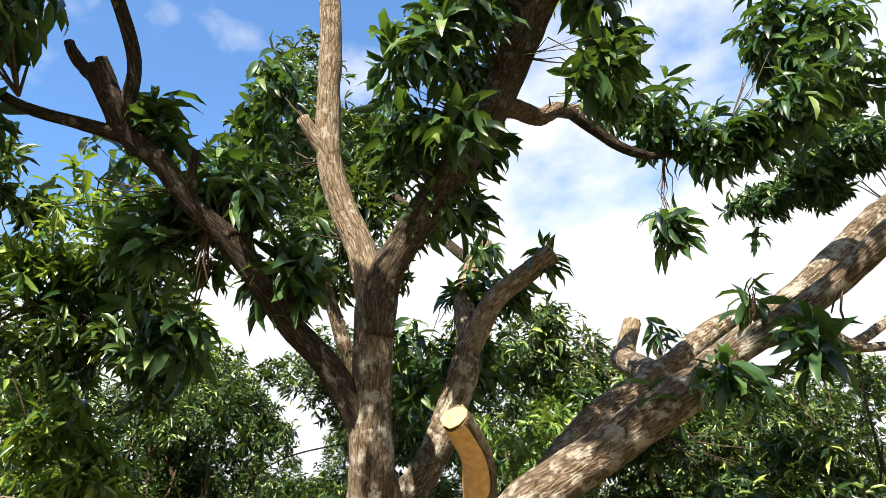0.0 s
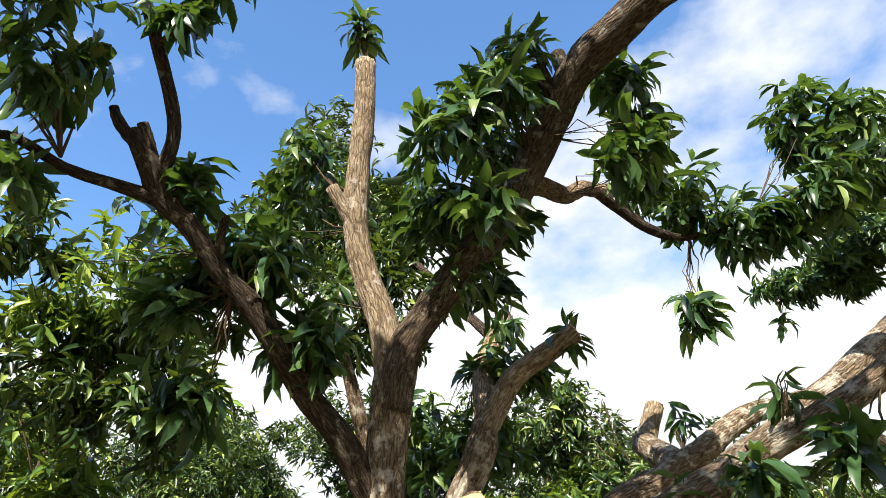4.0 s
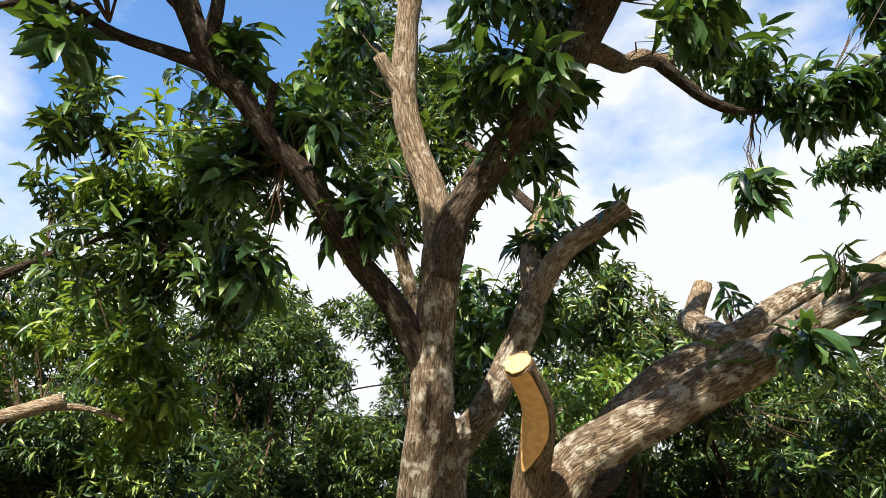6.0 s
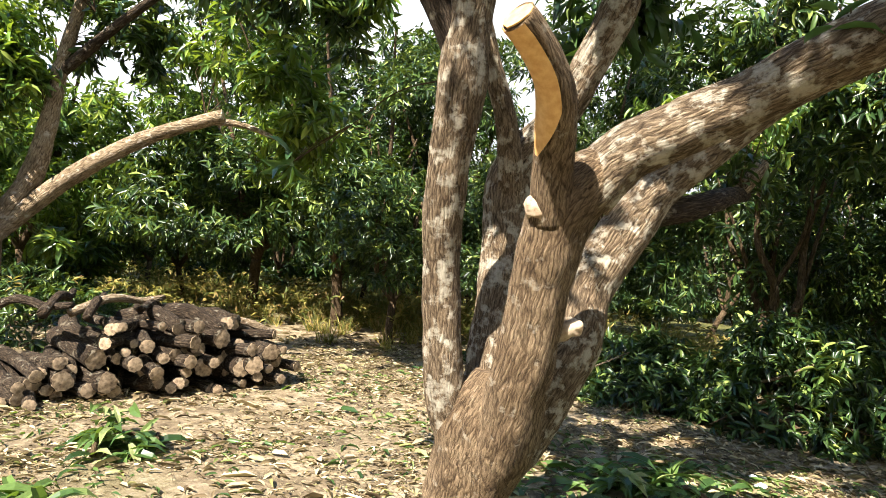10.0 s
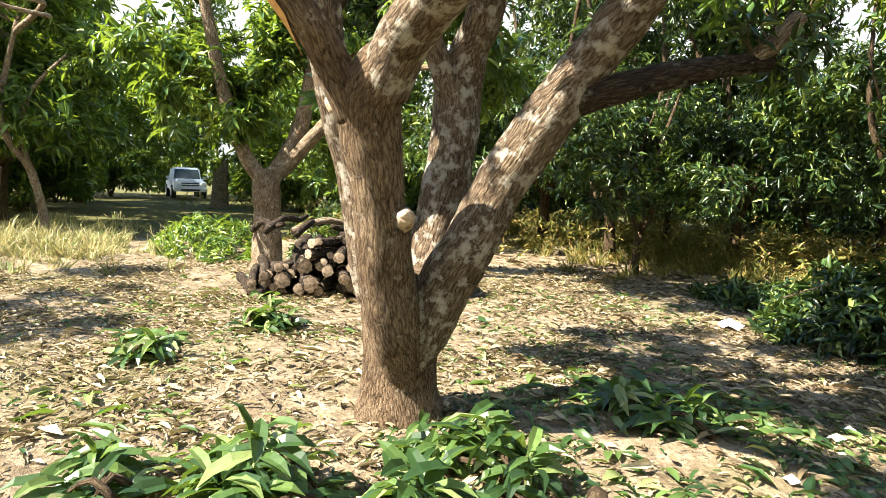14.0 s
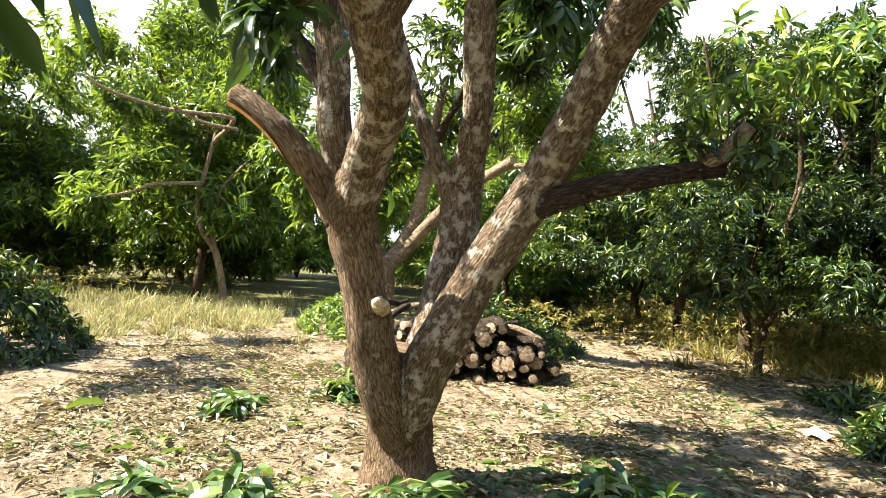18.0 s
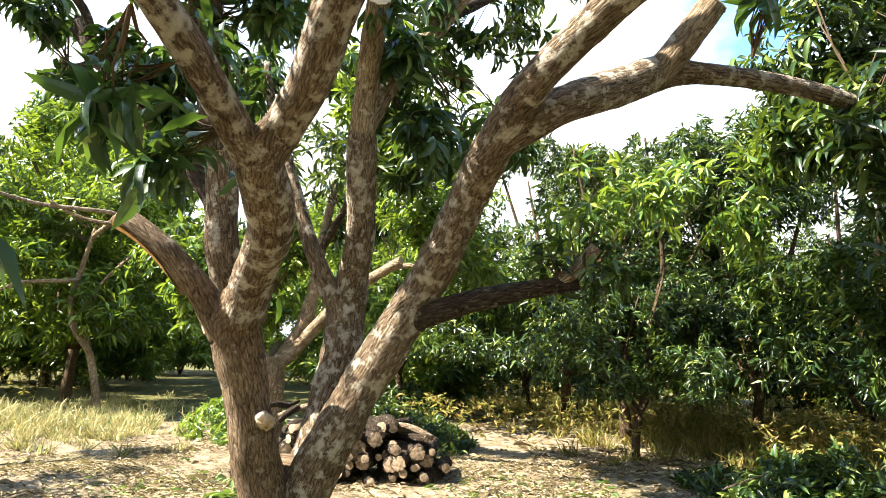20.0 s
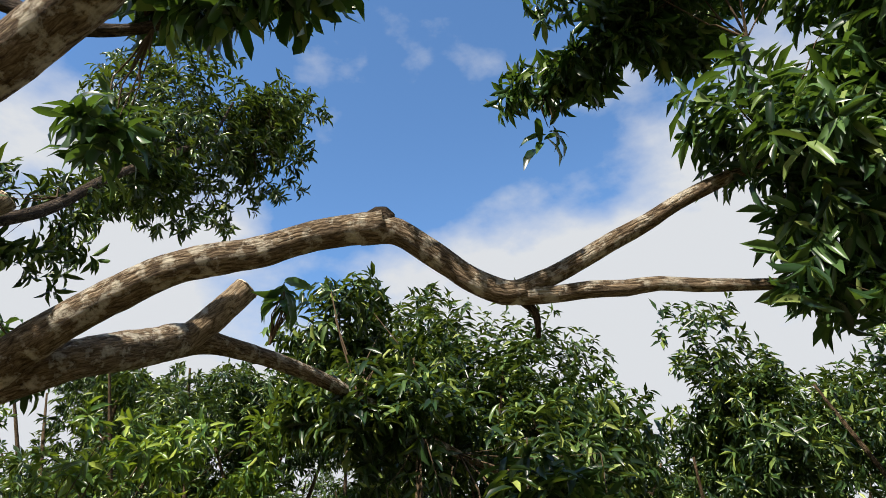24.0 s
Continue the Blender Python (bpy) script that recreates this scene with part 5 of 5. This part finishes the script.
def strewn(name, label, n, centre, reach, length, mat, seed, category, leaf=FAR_LEAF, slim=1.0, clump=1.0, flat=0.14):
    """Leaves scattered thickly in drifts round a centre, thinning out towards the reach."""
    r = np.random.default_rng(seed)
    a, d = r.uniform(0, 2 * np.pi, n), np.sqrt(r.uniform(0, 1, n)) * (0.75 + 0.25 * r.uniform(0, 1, n) ** 2)
    x, y = centre[0] + np.cos(a) * d * reach[0], centre[1] + np.sin(a) * d * reach[1]
    drift = np.array([noise.noise(Vector((p * 0.9, q * 0.9, seed))) + 0.6 * noise.noise(Vector((p * 2.6, q * 2.6, seed + 9))) for p, q in zip(x, y)])
    keep = (r.uniform(0, 1, n) < 0.5 + 1.3 * clump * drift) & (r.uniform(0, 1, n) < 1.25 - 1.1 * d ** 3)
    x, y, n = x[keep], y[keep], int(keep.sum())
    z = np.array([h(p, q) for p, q in zip(x, y)]) + r.uniform(0.004, 0.03, n)
    a = r.uniform(0, 2 * np.pi, n)
    way = np.stack([np.cos(a), np.sin(a), r.normal(size=n) * flat], 1)
    up = np.stack([r.normal(size=n) * 0.45, r.normal(size=n) * 0.45, np.ones(n)], 1)
    ln = length * np.exp(r.normal(size=n) * 0.38)
    return tagged(leaf_cloud(name, np.stack([x, y, z], 1), way, up, ln, slim * ln * r.uniform(0.2, 0.36, n), mat, leaf=leaf), label, category, kind="stuff")


strewn("leaf_litter", "dry curled mango leaves covering the earth", 100000, (-2.6, 3.4), (8.6, 7.2), 0.058, LEAF_DRY, 32, "leaf litter")
strewn("leaf_litter", "long dry flattened leaves lying over the litter", 9000, (-1.8, 3.6), (6.0, 5.2), 0.10, LEAF_DRY, 38, "leaf litter", MID_LEAF, 0.8, 0.9, 0.1)
strewn("leaf_litter", "dry leaves under the orchard trees", 20000, (-6, 13), (16, 7), 0.14, LEAF_DRY, 33, "leaf litter")
strewn("fallen_leaves", "green fallen mango leaves on the earth", 4600, (-2.0, 3.8), (6.2, 4.6), 0.095, LEAF_CUT, 34, "fallen leaves", MID_LEAF, 0.85, 2.2)
strewn("fallen_leaves", "green cut leaves lying thickly beside the trunk", 1300, (0.0, 4.1), (1.5, 1.5), 0.12, LEAF_CUT, 36, "fallen leaves", NEAR_LEAF, 0.85, 1.6)
strewn("fallen_leaves", "small torn green leaves near the path", 500, (0.0, 2.2), (1.3, 1.2), 0.10, LEAF_CUT, 37, "fallen leaves", NEAR_LEAF, 0.85, 1.2)
strewn("litter_sticks", "thin broken twigs lying among the leaves", 2600, (-2.6, 3.6), (6.2, 5.0), 0.2, TWIG, 35, "twigs", BLADE, 0.05, 0.6)


def tufts(name, label, n, spots, reach, blades, length, mat, seed, category):
    r = np.random.default_rng(seed)
    s = np.array(spots)[r.integers(0, len(spots), n)]
    x, y = s[:, 0] + r.normal(size=n) * reach, s[:, 1] + r.normal(size=n) * reach
    x, y = np.repeat(x, blades) + r.normal(size=n * blades) * 0.07, np.repeat(y, blades) + r.normal(size=n * blades) * 0.07
    z = np.array([h(a, b) for a, b in zip(x, y)])
    lean = np.repeat(r.normal(size=(n, 2)) * 0.3, blades, axis=0)
    way = np.stack([lean[:, 0] + r.normal(size=len(x)) * 0.5, lean[:, 1] + r.normal(size=len(x)) * 0.5, np.ones(len(x))], 1)
    up = unit(r.normal(size=way.shape) + np.array((0, 0, 0.2)))
    ln = length * np.repeat(r.uniform(0.45, 1.35, n), blades) * r.uniform(0.5, 1.15, len(x))
    return tagged(leaf_cloud(name, np.stack([x, y, z], 1), way, up, ln, np.full(len(x), 0.02), mat, leaf=STALK), label, category, kind="stuff")


tufts("dry_grass", "tall dry yellow grass beside the track", 95, [(-8.9, -2.4), (-9.6, -1.6), (-9.4, -0.4), (-10.4, 0.3), (-10.9, -1.2), (-11.4, 1.0), (-10.0, -3.1), (-12.0, -2.6)], 0.6, 30, 0.46, GRASS_DRY, 51, "grass")
tufts("dry_grass", "short dry grass thinning out towards the path", 260, [(-8.8, -1.8), (-9.4, 0.9), (-12.0, 0.3), (-13.5, -1.5), (-14.5, -3.5), (-15.5, 0.2), (-13, -4.5)], 0.9, 22, 0.30, GRASS_DRY, 54, "grass")
tufts("undergrowth", "yellow grass below the orchard trees", 1500, [(-12, 13), (-9, 12.5), (-15, 14), (-6, 12), (-18, 16), (-12, 17), (-3, 13), (1, 12.5), (-8, 16), (4, 13)], 1.6, 30, 0.32, UNDERGROWTH, 52, "undergrowth")
r = np.random.default_rng(53)
spot = np.array([(-12, 13), (-9, 12), (-15, 13), (-18, 15), (-12, 17), (-6, 14), (-3, 12.5), (1, 11.5), (5, 11), (-20, 10), (-24, -4), (-20, -8), (-16, -5.5), (-29, 7), (-11, 7.5)])
tips = np.zeros((2600, 3))
tips[:, :2] = spot[r.integers(0, len(spot), 2600)] + r.normal(size=(2600, 2)) * 1.5
tips[:, 2] = r.uniform(0.05, 0.75, 2600)
axes = r.normal(size=(2600, 3)) * 0.6 + np.array((0, 0, 1))
tagged(leaf_cloud("undergrowth", *whorls(tips, axes, 8, 0.17, r, 0.3), UNDERGROWTH), "low yellow-green shrubs below the orchard trees", "undergrowth", kind="stuff")

# ---- small things on the ground ----
old_stump = thing("tree_stump", (-27.0, 5.0, h(-27.0, 5.0)), "thick old sawn tree stump beside the track", "stump")
under(old_stump)
tube("stump_body", [(-27.0, 5.0, -0.1, 0.42), (-27.0, 5.0, 0.5, 0.36), (-26.98, 5.02, 1.2, 0.33), (-26.9, 5.05, 2.1, 0.3)], BARK_PALE, old_stump, segs=16, step=0.15)
disc("cut_face", (-26.9, 5.05, 2.1), (0.3, -0.1, 1), 0.28, SAWN_PALE, old_stump)

scrap = thing("paper_scrap", (-2.08, 7.02, h(-2.08, 7.02)), "crumpled white paper scrap on dry leaves", "litter")
under(scrap)
PAPER = plain("white_paper", (0.8, 0.8, 0.78), 0.7, 0, 0.05)
pv = [(-2.08 + 0.16 * math.cos(a) * (0.7 + 0.3 * math.sin(3 * a)), 7.02 + 0.12 * math.sin(a), h(-2.08, 7.02) + 0.02 + 0.05 * abs(math.sin(2.5 * a))) for a in np.linspace(0, 6.1, 11)] + [(-2.08, 7.02, h(-2.08, 7.02) + 0.13)]
mesh_object("sheet", pv, [(k, (k + 1) % 11, 11) for k in range(11)], PAPER, scrap, smooth=False)
peg = thing("stump", (0.5, 3.2, h(0.5, 3.2)), "short broken brown wooden stump in the earth", "stump")
under(peg)
tube("stump_body", [(0.5, 3.2, -0.06, 0.055), (0.5, 3.2, 0.06, 0.05), (0.51, 3.21, 0.15, 0.045), (0.515, 3.215, 0.17, 0.03)], TWIG, peg, segs=14, step=0.015, lump=0.25, freq=14)

# ---- pickup on the track ----
SILVER = plain("silver_paint", (0.60, 0.66, 0.74), 0.35, 0.3, 0.05)
GLASS_DARK = plain("tinted_glass", (0.03, 0.05, 0.06), 0.08, 0, 0.1)
BLACK = plain("black_rubber", (0.02, 0.02, 0.02), 0.8, 0, 0.2)
LAMP = plain("lamp_lens", (0.75, 0.78, 0.8), 0.15, 0, 0.05)


def box(parent, name, mat, lo, hi, taper=0.0, bevel=0.04, label=""):
    bm = bmesh.new()
    bmesh.ops.create_cube(bm, size=1)
    for v in bm.verts:
        top = v.co.z > 0
        v.co = Vector([lo[i] + (hi[i] - lo[i]) * (v.co[i] + 0.5) for i in range(3)])
        if top and taper:
            c = (Vector(lo) + Vector(hi)) / 2
            v.co.x, v.co.y = c.x + (v.co.x - c.x) * (1 - taper), c.y + (v.co.y - c.y) * (1 - taper)
    bmesh.ops.bevel(bm, geom=bm.edges[:], offset=bevel, segments=2, affect="EDGES")
    return part(name, bm, mat, parent, label)


truck = thing("pickup_truck", (0, 0, 0), "silver-blue pickup truck parked on the shady track", "car")
box(truck, "body", SILVER, (-2.5, -0.88, 0.42), (1.0, 0.88, 1.06), 0.04, 0.1)
box(truck, "bonnet", SILVER, (0.6, -0.86, 0.42), (2.4, 0.86, 1.08), 0.07, 0.12)
box(truck, "cab", SILVER, (-1.5, -0.8, 1.0), (0.7, 0.8, 1.72), 0.16, 0.08)
screen = bmesh.new()
sv = [screen.verts.new(v) for v in ((0.72, -0.70, 1.07), (0.72, 0.70, 1.07), (0.57, 0.62, 1.62), (0.57, -0.62, 1.62), (0.66, -0.70, 1.07), (0.66, 0.70, 1.07), (0.51, 0.62, 1.62), (0.51, -0.62, 1.62))]
for q in ((0, 1, 2, 3), (7, 6, 5, 4), (0, 4, 5, 1), (1, 5, 6, 2), (2, 6, 7, 3), (3, 7, 4, 0)):
    screen.faces.new([sv[i] for i in q])
part("windscreen", screen, GLASS_DARK, truck)
box(truck, "grille", BLACK, (2.36, -0.45, 0.70), (2.43, 0.45, 0.88), 0, 0.02)
box(truck, "grille_bar", LAMP, (2.40, -0.44, 0.77), (2.45, 0.44, 0.81), 0, 0.01)
box(truck, "bumper", SILVER, (2.3, -0.86, 0.4), (2.52, 0.86, 0.64), 0, 0.05)
box(truck, "air_intake", BLACK, (2.48, -0.5, 0.44), (2.53, 0.5, 0.54), 0, 0.01)
for s in (-1, 1):
    box(truck, "headlight", LAMP, (2.3, s * 0.68 - 0.16, 0.74), (2.44, s * 0.68 + 0.16, 0.93), 0, 0.04)
    box(truck, "mirror", SILVER, (0.45, s * 0.98 - 0.1, 1.05), (0.55, s * 0.98 + 0.1, 1.22), 0, 0.03)
    for x in (-1.5, 1.5):
        bm = bmesh.new()
        bmesh.ops.create_cone(bm, cap_ends=True, segments=24, radius1=0.37, radius2=0.37, depth=0.24, matrix=pose(x, s * 0.78, 0.37, 90, 0, 0))
        wheel = part("wheel", bm, BLACK, truck)
        bm = bmesh.new()
        bmesh.ops.create_cone(bm, cap_ends=True, segments=20, radius1=0.22, radius2=0.18, depth=0.06, matrix=pose(x, s * 0.9, 0.37, 90 * s, 0, 0))
        part("rim", bm, SILVER, wheel)
truck.matrix_basis = pose(-37.5, 4.35, h(-37.5, 4.35) + 0.12, 0, 0, 2)

# ---- scraps, sticks and a small earth hole near the path ----
for k, (x, y, s) in enumerate(((0.29, 5.07, 0.06), (0.57, 4.3, 0.05), (0.22, 5.3, 0.045))):
    bit = thing("paper_scrap", (x, y, h(x, y)), "small pale torn paper scrap on the litter", "litter", "paper scraps")
    under(bit)
    z = h(x, y) + 0.025
    bv = [(x + s * math.cos(a) * (0.7 + 0.3 * math.sin(2 * a + k)), y + s * 0.7 * math.sin(a), z + 0.012 * math.sin(3 * a + k)) for a in np.linspace(0, 5.5, 8)] + [(x, y, z + 0.03)]
    mesh_object("sheet", bv, [(i, (i + 1) % 8, 8) for i in range(8)], PAPER, bit, smooth=False)

mound = thing("earth_mound", (-0.03, 1.42, h(-0.03, 1.42)), "small mound of broken brown earth beside cut leaves", "mound")
under(mound)
mv, mf = [], []
for i in range(9):
    for j in range(20):
        a, d = j * 0.31416, i / 8
        prof = 0.055 * math.exp(-((d - 0.5) / 0.3) ** 2) - 0.03 * (d > 0.9)
        px, py = -0.03 + 0.33 * d * math.cos(a), 1.42 + 0.22 * d * math.sin(a)
        mv.append((px, py, h(-0.03, 1.42) + prof * (1 + 0.9 * noise.noise(Vector((px * 8, py * 8, 1)))) + 0.045 * noise.noise(Vector((px * 17, py * 17, 4))) * (d < 0.9)))
mf = [(i * 20 + j, i * 20 + (j + 1) % 20, i * 20 + 20 + (j + 1) % 20, i * 20 + 20 + j) for i in range(8) for j in range(20)]
mesh_object("earth", mv, mf, plain("broken_earth", (0.24, 0.165, 0.1), 0.95, 0, 0.6, 22), mound, smooth=False)
for k, row in enumerate(([(0.1, 7.1, 0.5, 0.018), (0.35, 6.95, 0.62, 0.016), (0.6, 6.9, 0.78, 0.01)], [(-1.55, 7.05, 0.42, 0.011), (-1.4, 7.1, 0.5, 0.010), (-1.2, 7.25, 0.62, 0.006)])):
    stick = thing("stick", row[0][:3], "pale barkless stick resting on cut branches", "stick", "sticks")
    under(stick)
    tube("shaft", row, BARK_PALE, stick, segs=8, step=0.05)
for k in range(7):
    r2 = np.random.default_rng(500 + k)
    s = r2.uniform(0.3, 2.2)
    p = foot + axis * s
    a, z = r2.uniform(0, 6.28), 0.66 + 0.1 * math.sin(s * 2) + r2.uniform(0, 0.12)
    d = Vector((math.cos(a), math.sin(a), 0)) * r2.uniform(0.35, 0.6)
    bough = thing("cut_branch", (p.x, p.y, z), "crooked pale cut branch on top of the log stack", "branch", "branches on the stack")
    under(bough)
    tube("bark", [(p.x - d.x, p.y - d.y, z - 0.08, 0.045), (p.x - d.x * 0.3, p.y - d.y * 0.2, z + 0.05, 0.04), (p.x + d.x * 0.4, p.y + d.y * 0.5, z + 0.02, 0.036), (p.x + d.x, p.y + d.y, z + 0.06, 0.03)], BARK_PALE if k % 2 else BARK_DARK, bough, segs=9, step=0.07, lump=0.2)
